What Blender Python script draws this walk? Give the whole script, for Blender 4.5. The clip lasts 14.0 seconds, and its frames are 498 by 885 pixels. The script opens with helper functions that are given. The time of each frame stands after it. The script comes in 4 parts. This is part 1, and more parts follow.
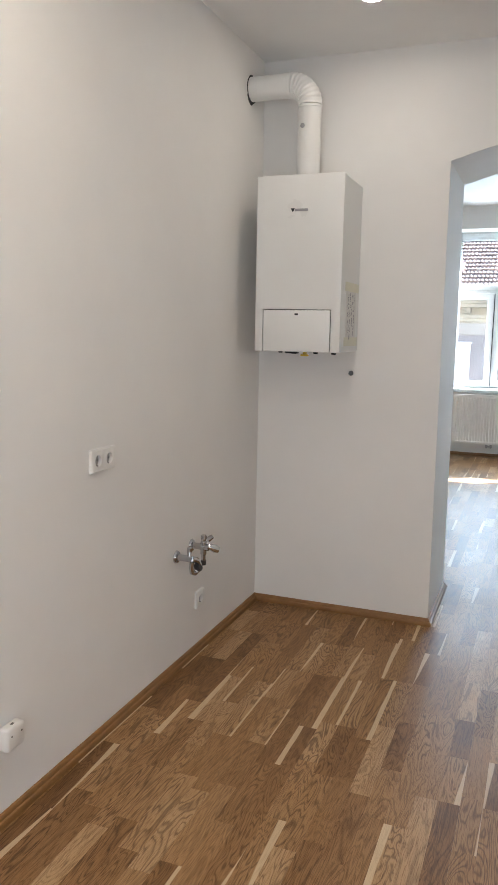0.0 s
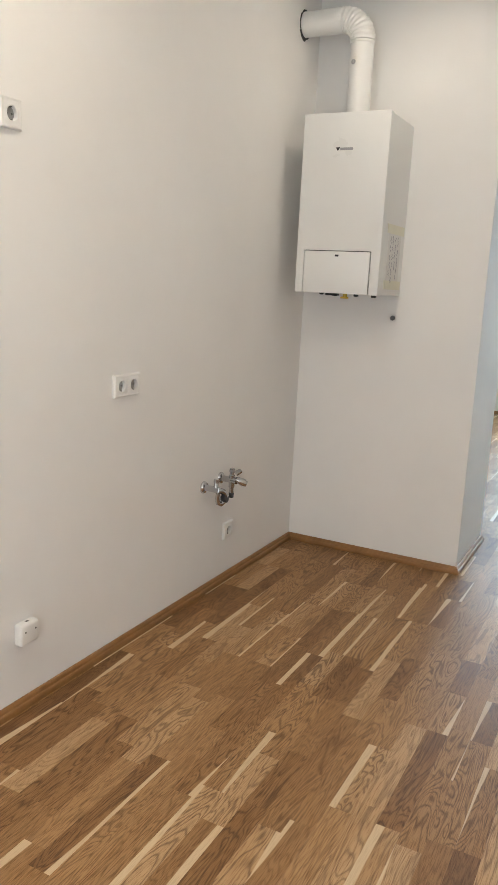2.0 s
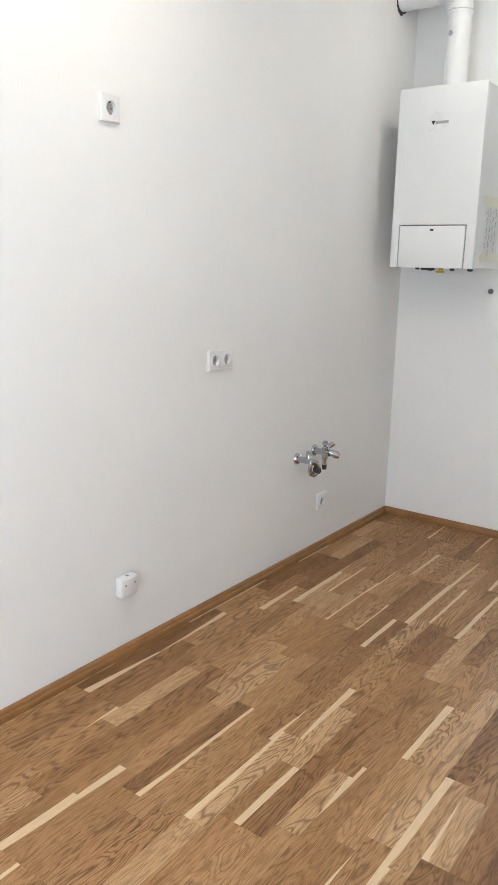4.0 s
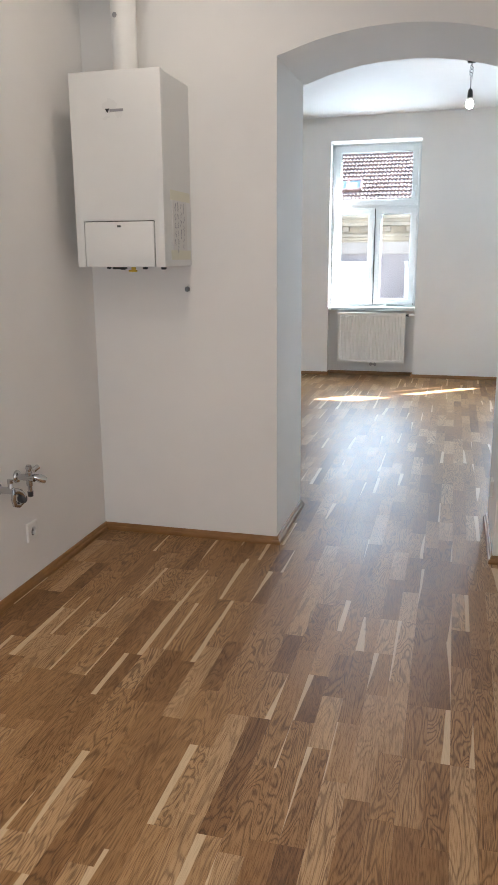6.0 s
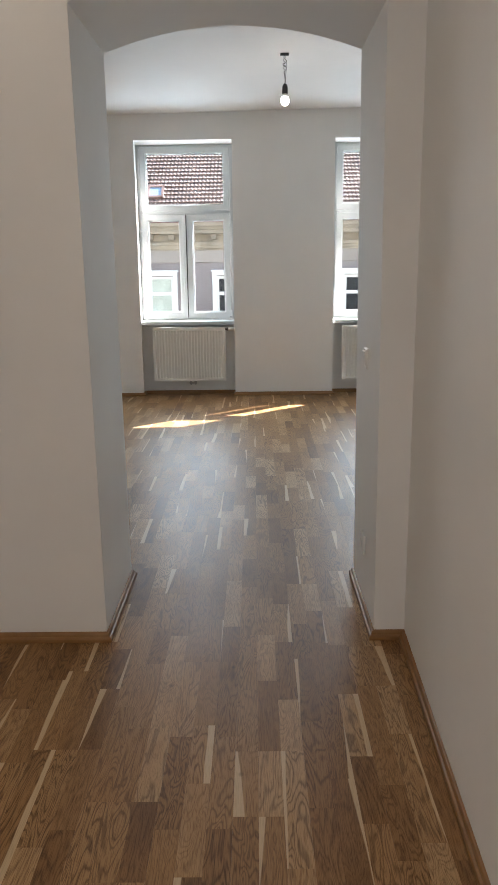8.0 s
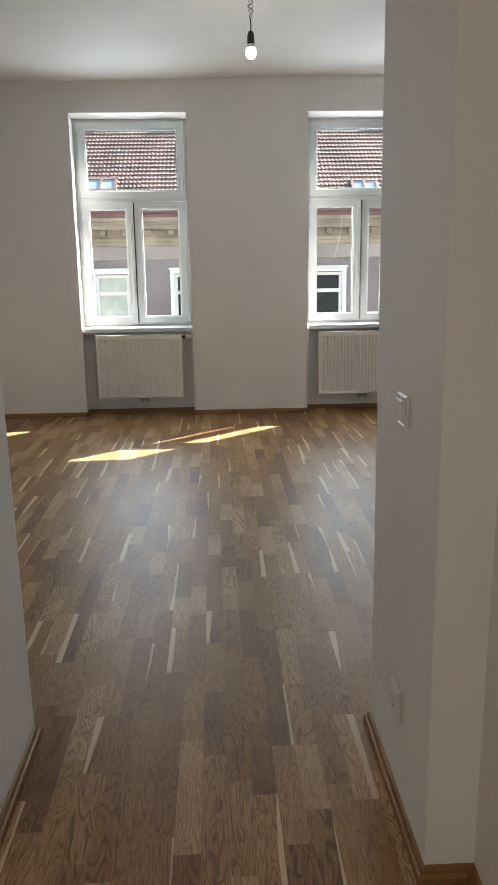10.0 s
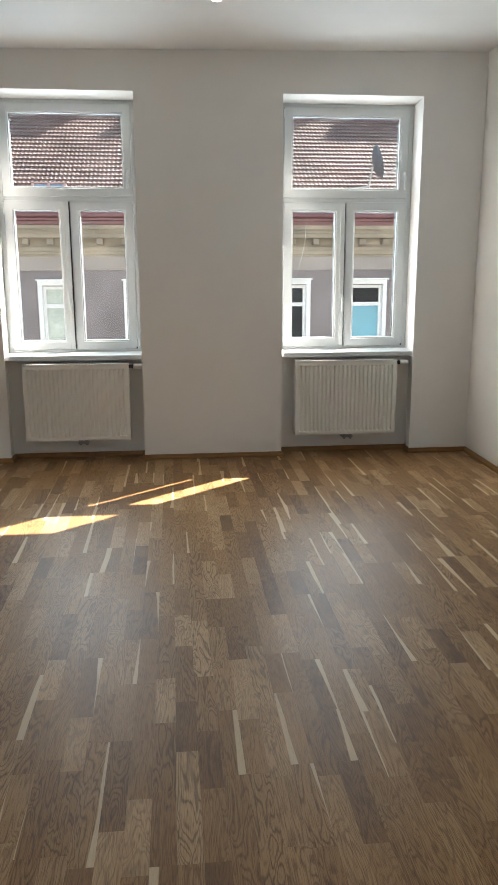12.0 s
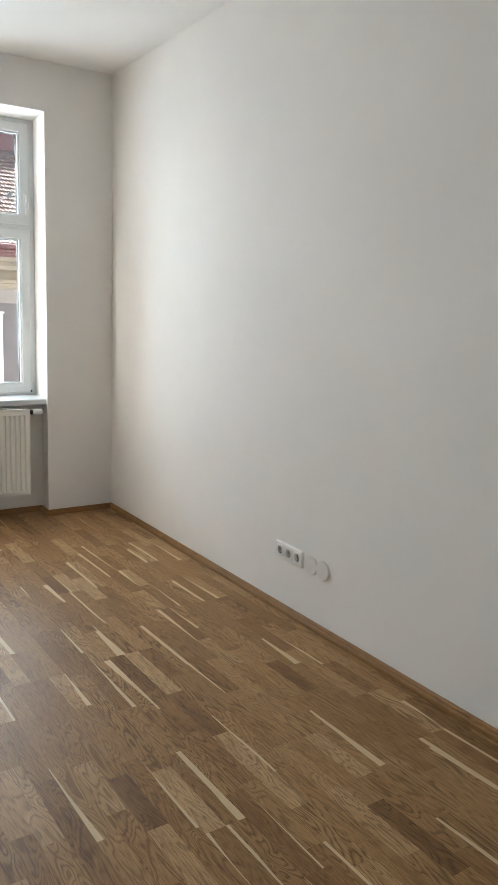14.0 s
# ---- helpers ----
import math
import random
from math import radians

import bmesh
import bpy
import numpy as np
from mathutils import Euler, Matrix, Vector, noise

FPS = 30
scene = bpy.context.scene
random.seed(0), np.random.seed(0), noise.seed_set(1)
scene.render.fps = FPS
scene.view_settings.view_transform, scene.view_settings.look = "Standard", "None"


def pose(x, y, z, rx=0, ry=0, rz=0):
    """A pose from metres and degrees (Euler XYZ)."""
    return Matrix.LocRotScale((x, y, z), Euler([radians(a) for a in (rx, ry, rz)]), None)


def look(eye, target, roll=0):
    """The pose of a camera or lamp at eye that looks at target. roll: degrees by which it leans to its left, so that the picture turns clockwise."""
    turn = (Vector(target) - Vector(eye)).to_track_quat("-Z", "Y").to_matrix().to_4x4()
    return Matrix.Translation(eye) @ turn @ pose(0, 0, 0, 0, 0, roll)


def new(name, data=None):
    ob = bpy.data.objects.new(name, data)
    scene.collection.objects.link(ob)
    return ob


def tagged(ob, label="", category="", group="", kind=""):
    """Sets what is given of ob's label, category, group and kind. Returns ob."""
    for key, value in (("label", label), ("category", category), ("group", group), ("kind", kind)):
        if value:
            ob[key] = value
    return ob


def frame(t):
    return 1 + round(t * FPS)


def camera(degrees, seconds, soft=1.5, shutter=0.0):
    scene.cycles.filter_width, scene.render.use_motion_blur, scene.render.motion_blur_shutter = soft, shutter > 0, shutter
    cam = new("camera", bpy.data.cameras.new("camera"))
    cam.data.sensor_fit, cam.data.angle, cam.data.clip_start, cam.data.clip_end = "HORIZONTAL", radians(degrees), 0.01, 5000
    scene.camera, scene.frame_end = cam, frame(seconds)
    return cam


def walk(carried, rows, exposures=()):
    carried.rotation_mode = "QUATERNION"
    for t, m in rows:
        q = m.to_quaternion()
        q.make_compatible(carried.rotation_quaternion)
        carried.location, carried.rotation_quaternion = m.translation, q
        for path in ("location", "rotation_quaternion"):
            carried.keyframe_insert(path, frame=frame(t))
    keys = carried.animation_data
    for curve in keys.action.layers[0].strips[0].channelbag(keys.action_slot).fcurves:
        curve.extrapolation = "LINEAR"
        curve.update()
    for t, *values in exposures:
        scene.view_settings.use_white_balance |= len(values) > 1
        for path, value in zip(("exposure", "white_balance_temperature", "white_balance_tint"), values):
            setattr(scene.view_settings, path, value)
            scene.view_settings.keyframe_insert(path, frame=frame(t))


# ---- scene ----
cam = camera(36.2, 14.0)
PATH = [
    (0, (0.022, -0.032, 1.469), (-0.689, 1.815, 1.179), 1.1),
    (0.5, (-0.008, -0.015, 1.469), (-0.468, 1.905, 1.15), 0.7),
    (1, (0.065, -0.003, 1.456), (-0.466, 1.895, 1.115), 1.1),
    (1.5, (0.214, 0.032, 1.417), (-0.548, 1.849, 1.074), 2.4),
    (2, (0.271, -0.02, 1.403), (-0.623, 1.722, 0.994), 2.9),
    (2.5, (0.353, -0.06, 1.374), (-0.704, 1.571, 0.905), 2.9),
    (2.7, (0.389, -0.093, 1.369), (-0.725, 1.499, 0.897), 2.8),
    (4.8, (0.43, -0.045, 1.409), (-0.695, 1.542, 0.944), 0.5),
    (5, (0.41, -0.001, 1.399), (-0.622, 1.648, 0.936), 0.4),
    (5.5, (0.373, 0.102, 1.405), (-0.404, 1.885, 0.938), -0.0),
    (6, (0.351, 0.209, 1.418), (-0.146, 2.087, 0.944), -0.3),
    (6.5, (0.25, 0.37, 1.419), (0.011, 2.298, 0.942), -0.7),
    (7, (0.162, 0.531, 1.433), (0.094, 2.473, 0.96), -1.1),
    (7.5, (0.146, 0.761, 1.428), (0.167, 2.707, 0.964), -1.1),
    (8, (0.145, 1.029, 1.438), (0.127, 2.976, 0.98), -0.7),
    (8.5, (0.145, 1.297, 1.417), (0.152, 3.244, 0.962), -0.6),
    (9, (0.124, 1.636, 1.419), (0.182, 3.581, 0.957), -0.5),
    (9.2, (0.129, 1.76, 1.408), (0.192, 3.704, 0.943), -0.6),
    (11.3, (0.173, 3.153, 1.449), (0.275, 5.099, 0.999), -0.8),
    (11.5, (0.183, 3.281, 1.447), (0.288, 5.228, 1.001), -0.7),
    (12, (0.166, 3.589, 1.442), (0.357, 5.531, 1.004), -0.2),
    (12.5, (0.183, 3.859, 1.456), (0.537, 5.782, 1.038), 0.4),
    (13, (0.253, 4.087, 1.473), (0.794, 5.972, 1.081), 1.1),
    (13.5, (0.298, 4.261, 1.474), (1.091, 6.061, 1.112), 1.7),
    (14, (0.296, 4.367, 1.462), (1.397, 6.001, 1.124), 1.9),
]
EXPOSURES = [(0.0, 3.8, 6000, 10), (0.5, 3.65, 6450, 11), (1.0, 3.5, 6800, 12), (1.5, 3.88, 6650, 10), (2.0, 4.05, 6200, 8), (2.7, 4.42, 5550, 6), (4.8, 4.42, 5450, 6), (5.5, 4.1, 5800, 10), (6.0, 3.78, 6100, 12), (6.5, 3.48, 6350, 13), (7.5, 3.15, 6600, 13), (9.0, 2.88, 6850, 13), (11.5, 2.72, 7050, 13), (12.5, 2.76, 7050, 13), (13.5, 2.92, 7050, 14), (14.0, 3.12, 7050, 14)]
walk(cam, [(t, look(eye, target, roll)) for t, eye, target, roll in PATH], EXPOSURES)

# ---- world, sun and lamps ----
SUN_TO = Vector((0.97, 0.83, 1.0)).normalized()
world = bpy.data.worlds.new("sky")
scene.world = world
world.use_nodes = True
wn = world.node_tree.nodes
sky = wn.new("ShaderNodeTexSky")
sky.sky_type = "NISHITA"
sky.sun_disc = False
sky.sun_elevation = math.asin(SUN_TO.z)
sky.sun_rotation = math.atan2(SUN_TO.x, SUN_TO.y)
world.node_tree.links.new(sky.outputs["Color"], wn["Background"].inputs["Color"])
wn["Background"].inputs["Strength"].default_value = 0.08
sun = new("sun", bpy.data.lights.new("sun", "SUN"))
sun.data.energy, sun.data.angle, sun.data.color = 5.0, radians(0.5), (1.0, 0.98, 0.95)
sun.matrix_world = look(SUN_TO * 40, (0, 0, 0))

# first shows, second inferred; third unseen, added to light the walls evenly
LAMP_SPOTS = [(-0.727, 3.19, 0.12), (-0.727, 1.45, 0.45), (-0.727, -0.35, 1.1)]


def ceiling_lamp_light(x, y, z, watts):
    ob = new("downlight_beam", bpy.data.lights.new("downlight_beam", "AREA"))
    ob.data.shape, ob.data.size, ob.data.energy, ob.data.color = "DISK", 0.07, watts, (1.0, 0.81, 0.62)
    ob.data.spread = radians(180)
    ob.matrix_world = pose(x, y, z)
    return ob


for lx, ly, watts in LAMP_SPOTS:
    ceiling_lamp_light(lx, ly, 2.787, watts)


# sky light through the two windows, falling from over the roofs
for wx in (-0.605, 1.55):
    ob = new("window_skylight", bpy.data.lights.new("window_skylight", "AREA"))
    ob.data.shape, ob.data.size, ob.data.size_y, ob.data.energy, ob.data.color = "RECTANGLE", 0.98, 1.60, 6.4, (0.68, 0.86, 1.0)
    ob.data.spread = radians(140)
    ob.matrix_world = look((wx, 10.08, 1.79), (wx, 6.08, 0.94))
# assumed daylight doorway behind the walk's start, unseen, added to fill the kitchen walls
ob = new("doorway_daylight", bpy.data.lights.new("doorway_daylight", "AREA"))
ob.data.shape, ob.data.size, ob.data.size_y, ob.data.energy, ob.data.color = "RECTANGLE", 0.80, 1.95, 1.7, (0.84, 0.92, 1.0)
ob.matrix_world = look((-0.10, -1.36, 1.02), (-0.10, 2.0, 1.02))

# ---- materials ----
def material(name):
    m = bpy.data.materials.new(name)
    m.use_nodes = True
    return m, m.node_tree.nodes, m.node_tree.links, m.node_tree.nodes["Principled BSDF"]


def ramp(nodes, stops):
    r = nodes.new("ShaderNodeValToRGB")
    while len(r.color_ramp.elements) < len(stops):
        r.color_ramp.elements.new(0.5)
    for e, (p, c) in zip(r.color_ramp.elements, stops):
        e.position, e.color = p, (*c, 1)
    return r


def math_node(nodes, links, op, a, b=None, c=None):
    n = nodes.new("ShaderNodeMath")
    n.operation = op
    for k, v in enumerate((a, b, c)):
        if v is None:
            continue
        if isinstance(v, (int, float)):
            n.inputs[k].default_value = v
        else:
            links.new(v, n.inputs[k])
    return n.outputs[0]


def mix_colour(nodes, links, fac, a, b, blend="MIX"):
    n = nodes.new("ShaderNodeMix")
    n.data_type, n.blend_type = "RGBA", blend
    for k, v in ((0, fac), (6, a), (7, b)):
        if isinstance(v, (int, float)):
            n.inputs[k].default_value = v
        elif isinstance(v, tuple):
            n.inputs[k].default_value = (*v, 1)
        else:
            links.new(v, n.inputs[k])
    return n.outputs[2]


def noise_node(nodes, links, scale, detail=3.0, vector=None, rough=0.5, distort=0.0):
    n = nodes.new("ShaderNodeTexNoise")
    n.inputs["Scale"].default_value, n.inputs["Detail"].default_value = scale, detail
    n.inputs["Roughness"].default_value, n.inputs["Distortion"].default_value = rough, distort
    if vector is not None:
        links.new(vector, n.inputs["Vector"])
    return n.outputs["Fac"]


def world_place(nodes):
    return nodes.new("ShaderNodeNewGeometry").outputs["Position"]


def scaled(nodes, links, vector, s):
    n = nodes.new("ShaderNodeVectorMath")
    n.operation = "MULTIPLY"
    links.new(vector, n.inputs[0])
    n.inputs[1].default_value = s
    return n.outputs[0]


def bumped(nodes, links, bsdf, height, strength, distance=0.002):
    b = nodes.new("ShaderNodeBump")
    b.inputs["Strength"].default_value, b.inputs["Distance"].default_value = strength, distance
    links.new(height, b.inputs["Height"])
    links.new(b.outputs[0], bsdf.inputs["Normal"])


def surface(name, colour, rough=0.5, metal=0.0, vary=0.06, scale=6.0, fine=180.0, bump=0.1, depth=0.001, coat=0.0):
    """A surface with soft blotches, a fine grain and a slight relief."""
    m, nodes, links, bsdf = material(name)
    place = world_place(nodes)
    big, small = noise_node(nodes, links, scale, 4, place), noise_node(nodes, links, fine, 3, place)
    dark = tuple(c * (1 - vary) for c in colour)
    light = tuple(min(1, c * (1 + vary * 0.5)) for c in colour)
    r = ramp(nodes, [(0.3, dark), (0.7, light)])
    links.new(math_node(nodes, links, "MULTIPLY_ADD", small, 0.25, math_node(nodes, links, "MULTIPLY", big, 0.75)), r.inputs[0])
    links.new(r.outputs[0], bsdf.inputs["Base Color"])
    links.new(math_node(nodes, links, "MULTIPLY_ADD", big, 0.12, rough - 0.06), bsdf.inputs["Roughness"])
    bsdf.inputs["Metallic"].default_value = metal
    bsdf.inputs["Coat Weight"].default_value = coat
    if bump:
        bumped(nodes, links, bsdf, small, bump, depth)
    return m


def paint(name, colour):
    """Rolled wall paint: roller stipple, faint trowel waves, patches a little duller than others."""
    m, nodes, links, bsdf = material(name)
    place = world_place(nodes)
    wave, stipple = noise_node(nodes, links, 1.6, 4, place, 0.6), noise_node(nodes, links, 260, 2, place)
    r = ramp(nodes, [(0.3, tuple(c * 0.955 for c in colour)), (0.7, colour)])
    links.new(wave, r.inputs[0])
    links.new(r.outputs[0], bsdf.inputs["Base Color"])
    bsdf.inputs["Roughness"].default_value = 0.75
    bsdf.inputs["Specular IOR Level"].default_value = 0.3
    h = math_node(nodes, links, "MULTIPLY_ADD", wave, 6.0, stipple)
    bumped(nodes, links, bsdf, h, 0.12, 0.0015)
    return m


def oak(name, joined):
    """Oiled oak strips: each strip its own tone, figure, and here and there a pale sapwood edge."""
    m, nodes, links, bsdf = material(name)
    if joined:
        chance = nodes.new("ShaderNodeNewGeometry").outputs["Random Per Island"]
    else:
        chance = nodes.new("ShaderNodeObjectInfo").outputs["Random"]

    def dice(seed):
        n = nodes.new("ShaderNodeTexWhiteNoise")
        n.noise_dimensions = "1D"
        links.new(math_node(nodes, links, "MULTIPLY_ADD", chance, 731.7, seed), n.inputs["W"])
        return n.outputs["Value"]

    d1, d2, d3, d4 = dice(1.3), dice(7.9), dice(13.1), dice(29.7)
    shift = nodes.new("ShaderNodeCombineXYZ")
    links.new(math_node(nodes, links, "MULTIPLY", d2, 41.0), shift.inputs[0])
    links.new(math_node(nodes, links, "MULTIPLY", d3, 67.0), shift.inputs[1])
    links.new(math_node(nodes, links, "MULTIPLY", d4, 23.0), shift.inputs[2])
    add = nodes.new("ShaderNodeVectorMath")
    links.new(world_place(nodes), add.inputs[0])
    links.new(shift.outputs[0], add.inputs[1])
    place = add.outputs[0]
    # annual rings cut flat: level lines of a long soft noise
    form = noise_node(nodes, links, 1.0, 2.0, scaled(nodes, links, place, (14.0, 2.2, 1.0)), 0.5, 0.8)
    wobble = noise_node(nodes, links, 1.0, 3.0, scaled(nodes, links, place, (150.0, 9.0, 1.0)))
    phase = math_node(nodes, links, "MULTIPLY_ADD", form, 96.0, math_node(nodes, links, "MULTIPLY", wobble, 3.2))
    ring = math_node(nodes, links, "MULTIPLY_ADD", math_node(nodes, links, "SINE", phase), 0.5, 0.5)
    ring = math_node(nodes, links, "POWER", ring, 3.0)
    pores = noise_node(nodes, links, 1.0, 2.0, scaled(nodes, links, place, (650.0, 22.0, 1.0)))
    blotch = noise_node(nodes, links, 1.0, 3.0, scaled(nodes, links, place, (14.0, 4.0, 1.0)))
    tone = ramp(nodes, [(0.0, (0.185, 0.092, 0.037)), (0.16, (0.288, 0.152, 0.061)), (0.55, (0.368, 0.205, 0.086)), (0.86, (0.425, 0.248, 0.112)), (1.0, (0.51, 0.325, 0.167))])
    links.new(math_node(nodes, links, "MULTIPLY_ADD", blotch, 0.34, math_node(nodes, links, "MULTIPLY_ADD", d1, 1.0, -0.12)), tone.inputs[0])
    colour = mix_colour(nodes, links, math_node(nodes, links, "MULTIPLY", ring, math_node(nodes, links, "MULTIPLY_ADD", dice(43.3), 0.44, 0.28)), tone.outputs[0], (0.090, 0.043, 0.018))
    pr = ramp(nodes, [(0.34, (0.62, 0.56, 0.50)), (0.52, (1.0, 1.0, 1.0))])
    links.new(pores, pr.inputs[0])
    colour = mix_colour(nodes, links, 0.85, colour, pr.outputs[0], "MULTIPLY")
    # sapwood edge
    uv = nodes.new("ShaderNodeUVMap")
    uv.uv_map = "UVMap"
    sep = nodes.new("ShaderNodeSeparateXYZ")
    links.new(uv.outputs[0], sep.inputs[0])
    u = sep.outputs[0]
    flip = math_node(nodes, links, "GREATER_THAN", d4, 0.5)
    u2 = math_node(nodes, links, "ABSOLUTE", math_node(nodes, links, "SUBTRACT", u, flip))
    edge = noise_node(nodes, links, 1.0, 1.0, scaled(nodes, links, place, (5.0, 3.2, 1.0)))
    taper = math_node(nodes, links, "MULTIPLY", math_node(nodes, links, "SUBTRACT", sep.outputs[1], 0.5), math_node(nodes, links, "MULTIPLY_ADD", dice(57.1), 0.6, -0.30))
    width = math_node(nodes, links, "ADD", taper, math_node(nodes, links, "MULTIPLY_ADD", edge, 0.24, math_node(nodes, links, "MULTIPLY_ADD", d2, 0.30, -0.10)))
    near = nodes.new("ShaderNodeMapRange")
    links.new(math_node(nodes, links, "SUBTRACT", width, u2), near.inputs[0])
    near.inputs[1].default_value, near.inputs[2].default_value = -0.02, 0.02
    sap = math_node(nodes, links, "MULTIPLY", near.outputs[0], math_node(nodes, links, "GREATER_THAN", d3, 0.81))
    colour = mix_colour(nodes, links, math_node(nodes, links, "MULTIPLY", sap, 0.90), colour, (0.66, 0.50, 0.31))
    colour = mix_colour(nodes, links, 0.35, colour, pr.outputs[0], "MULTIPLY")
    # small dark knots
    kn = nodes.new("ShaderNodeTexVoronoi")
    kn.inputs["Scale"].default_value = 1.0
    links.new(scaled(nodes, links, place, (4.5, 3.2, 1.0)), kn.inputs["Vector"])
    knot = nodes.new("ShaderNodeMapRange")
    links.new(kn.outputs["Distance"], knot.inputs[0])
    for k, v in ((1, 0.012), (2, 0.05), (3, 0.75), (4, 0.0)):
        knot.inputs[k].default_value = v
    colour = mix_colour(nodes, links, knot.outputs[0], colour, (0.05, 0.025, 0.012))
    links.new(colour, bsdf.inputs["Base Color"])
    bsdf.inputs["Specular IOR Level"].default_value = 0.18
    haze = noise_node(nodes, links, 2.2, 4, world_place(nodes))
    links.new(math_node(nodes, links, "MULTIPLY_ADD", haze, 0.14, math_node(nodes, links, "MULTIPLY_ADD", pores, 0.20, 0.28)), bsdf.inputs["Roughness"])
    bumped(nodes, links, bsdf, math_node(nodes, links, "MULTIPLY_ADD", ring, 0.5, pores), 0.16, 0.0006)
    return m


def glass(name, tint=(0.94, 0.97, 0.96)):
    """Thin clear pane: light passes straight, gloss by Fresnel."""
    m, nodes, links, bsdf = material(name)
    nodes.remove(bsdf)
    clear, gloss, mix, fres = (nodes.new(k) for k in ("ShaderNodeBsdfTransparent", "ShaderNodeBsdfGlossy", "ShaderNodeMixShader", "ShaderNodeFresnel"))
    clear.inputs["Color"].default_value = (*tint, 1)
    gloss.inputs["Roughness"].default_value = 0.01
    fres.inputs["IOR"].default_value = 1.5
    links.new(fres.outputs[0], mix.inputs[0])
    links.new(clear.outputs[0], mix.inputs[1])
    links.new(gloss.outputs[0], mix.inputs[2])
    links.new(mix.outputs[0], nodes["Material Output"].inputs["Surface"])
    return m


def glow(name, colour, strength):
    m, nodes, links, bsdf = material(name)
    bsdf.inputs["Base Color"].default_value = (0.9, 0.9, 0.88, 1)
    bsdf.inputs["Emission Color"].default_value = (*colour, 1)
    bsdf.inputs["Emission Strength"].default_value = strength
    return m


PAINT = paint("wall_paint", (0.86, 0.847, 0.82))
CEIL = paint("ceiling_paint", (0.85, 0.845, 0.83))
OAK = oak("oak_strip", False)
OAK_JOINED = oak("oak_strips_joined", True)
OAK_TRIM = surface("oak_trim", (0.27, 0.130, 0.038), 0.45, vary=0.25, scale=14, fine=240, bump=0.2)
SCREED = surface("screed", (0.25, 0.23, 0.2), 0.9)
PVC = surface("white_pvc", (0.62, 0.65, 0.66), 0.32, vary=0.02, bump=0.03)
SEAL_AND_GAP = surface("black_gasket_and_gap", (0.02, 0.02, 0.022), 0.6, bump=0)
ENAMEL = surface("white_enamel", (0.80, 0.80, 0.775), 0.30, vary=0.02, bump=0.03)
RAD = surface("radiator_enamel", (0.88, 0.87, 0.82), 0.35, vary=0.03, bump=0.04)
# white plastic greyed for the shade at the bottom of socket recesses
RECESS_SHADE = surface("recess_shade_plastic", (0.36, 0.355, 0.34), 0.5, vary=0.05, bump=0)
PLASTIC = surface("white_plastic", (0.79, 0.78, 0.75), 0.35, vary=0.03, bump=0.03)
CONTACT = surface("socket_contact", (0.14, 0.135, 0.13), 0.5, bump=0)
CHROME = surface("chrome", (0.55, 0.55, 0.56), 0.12, metal=1.0, vary=0.08, bump=0.02)
BRASS = surface("brass", (0.70, 0.48, 0.18), 0.3, metal=1.0, vary=0.1)
STEEL = surface("grey_steel", (0.45, 0.45, 0.45), 0.35, metal=1.0, vary=0.15)
DARK = surface("dark_plastic", (0.025, 0.025, 0.028), 0.45, bump=0.05)
GREYBAR = surface("grey_print", (0.35, 0.35, 0.36), 0.5, bump=0)
PAPER = surface("paper", (0.76, 0.75, 0.72), 0.8, vary=0.05, bump=0.1)
INK = surface("faded_ink", (0.30, 0.29, 0.33), 0.8, bump=0)
TAPE = surface("yellowed_tape", (0.78, 0.76, 0.62), 0.45, vary=0.08)
GLASS = glass("window_glass")
COPPERY = surface("cable_copper", (0.6, 0.33, 0.2), 0.35, metal=1.0)
BULB = glow("lit_bulb", (1.0, 0.95, 0.88), 9.0)
LENS = glow("lit_lens", (1.0, 0.92, 0.80), 8.0)


# ---- mesh helpers ----
def to_mesh(name, bm):
    me = bpy.data.meshes.new(name)
    bmesh.ops.recalc_face_normals(bm, faces=bm.faces[:])
    bm.to_mesh(me)
    bm.free()
    return me


def part(name, bm, mat, parent=None, label="", smooth=False):
    me = to_mesh(name, bm)
    me.materials.append(mat)
    if smooth:
        for p in me.polygons:
            p.use_smooth = True
        me.set_sharp_from_angle(angle=radians(38))
    ob = new(name, me)
    ob.parent = parent
    if label:
        tagged(ob, label)
    return ob


def box(bm, x0, x1, y0, y1, z0, z1, bevel=0.0, seg=1):
    r = bmesh.ops.create_cube(bm, size=1.0)
    vs = r["verts"]
    bmesh.ops.scale(bm, vec=(x1 - x0, y1 - y0, z1 - z0), verts=vs)
    bmesh.ops.translate(bm, vec=((x0 + x1) / 2, (y0 + y1) / 2, (z0 + z1) / 2), verts=vs)
    if bevel:
        es = list({e for v in vs for e in v.link_edges})
        bmesh.ops.bevel(bm, geom=es, offset=bevel, segments=seg, affect="EDGES", profile=0.5)
    return bm


def boxed(*a, **k):
    return box(bmesh.new(), *a, **k)


def lathe(bm, profile, m=None, n=24):
    """Turns (radius, height) pairs round z, closed at both ends; m places it."""
    m = m or Matrix()
    rings = []
    for r, h in profile:
        rings.append([bm.verts.new(m @ Vector((r * math.cos(2 * math.pi * k / n), r * math.sin(2 * math.pi * k / n), h))) for k in range(n)])
    for a, b in zip(rings, rings[1:]):
        for k in range(n):
            bm.faces.new((a[k], a[(k + 1) % n], b[(k + 1) % n], b[k]))
    bm.faces.new(rings[0][::-1])
    bm.faces.new(rings[-1])
    return bm


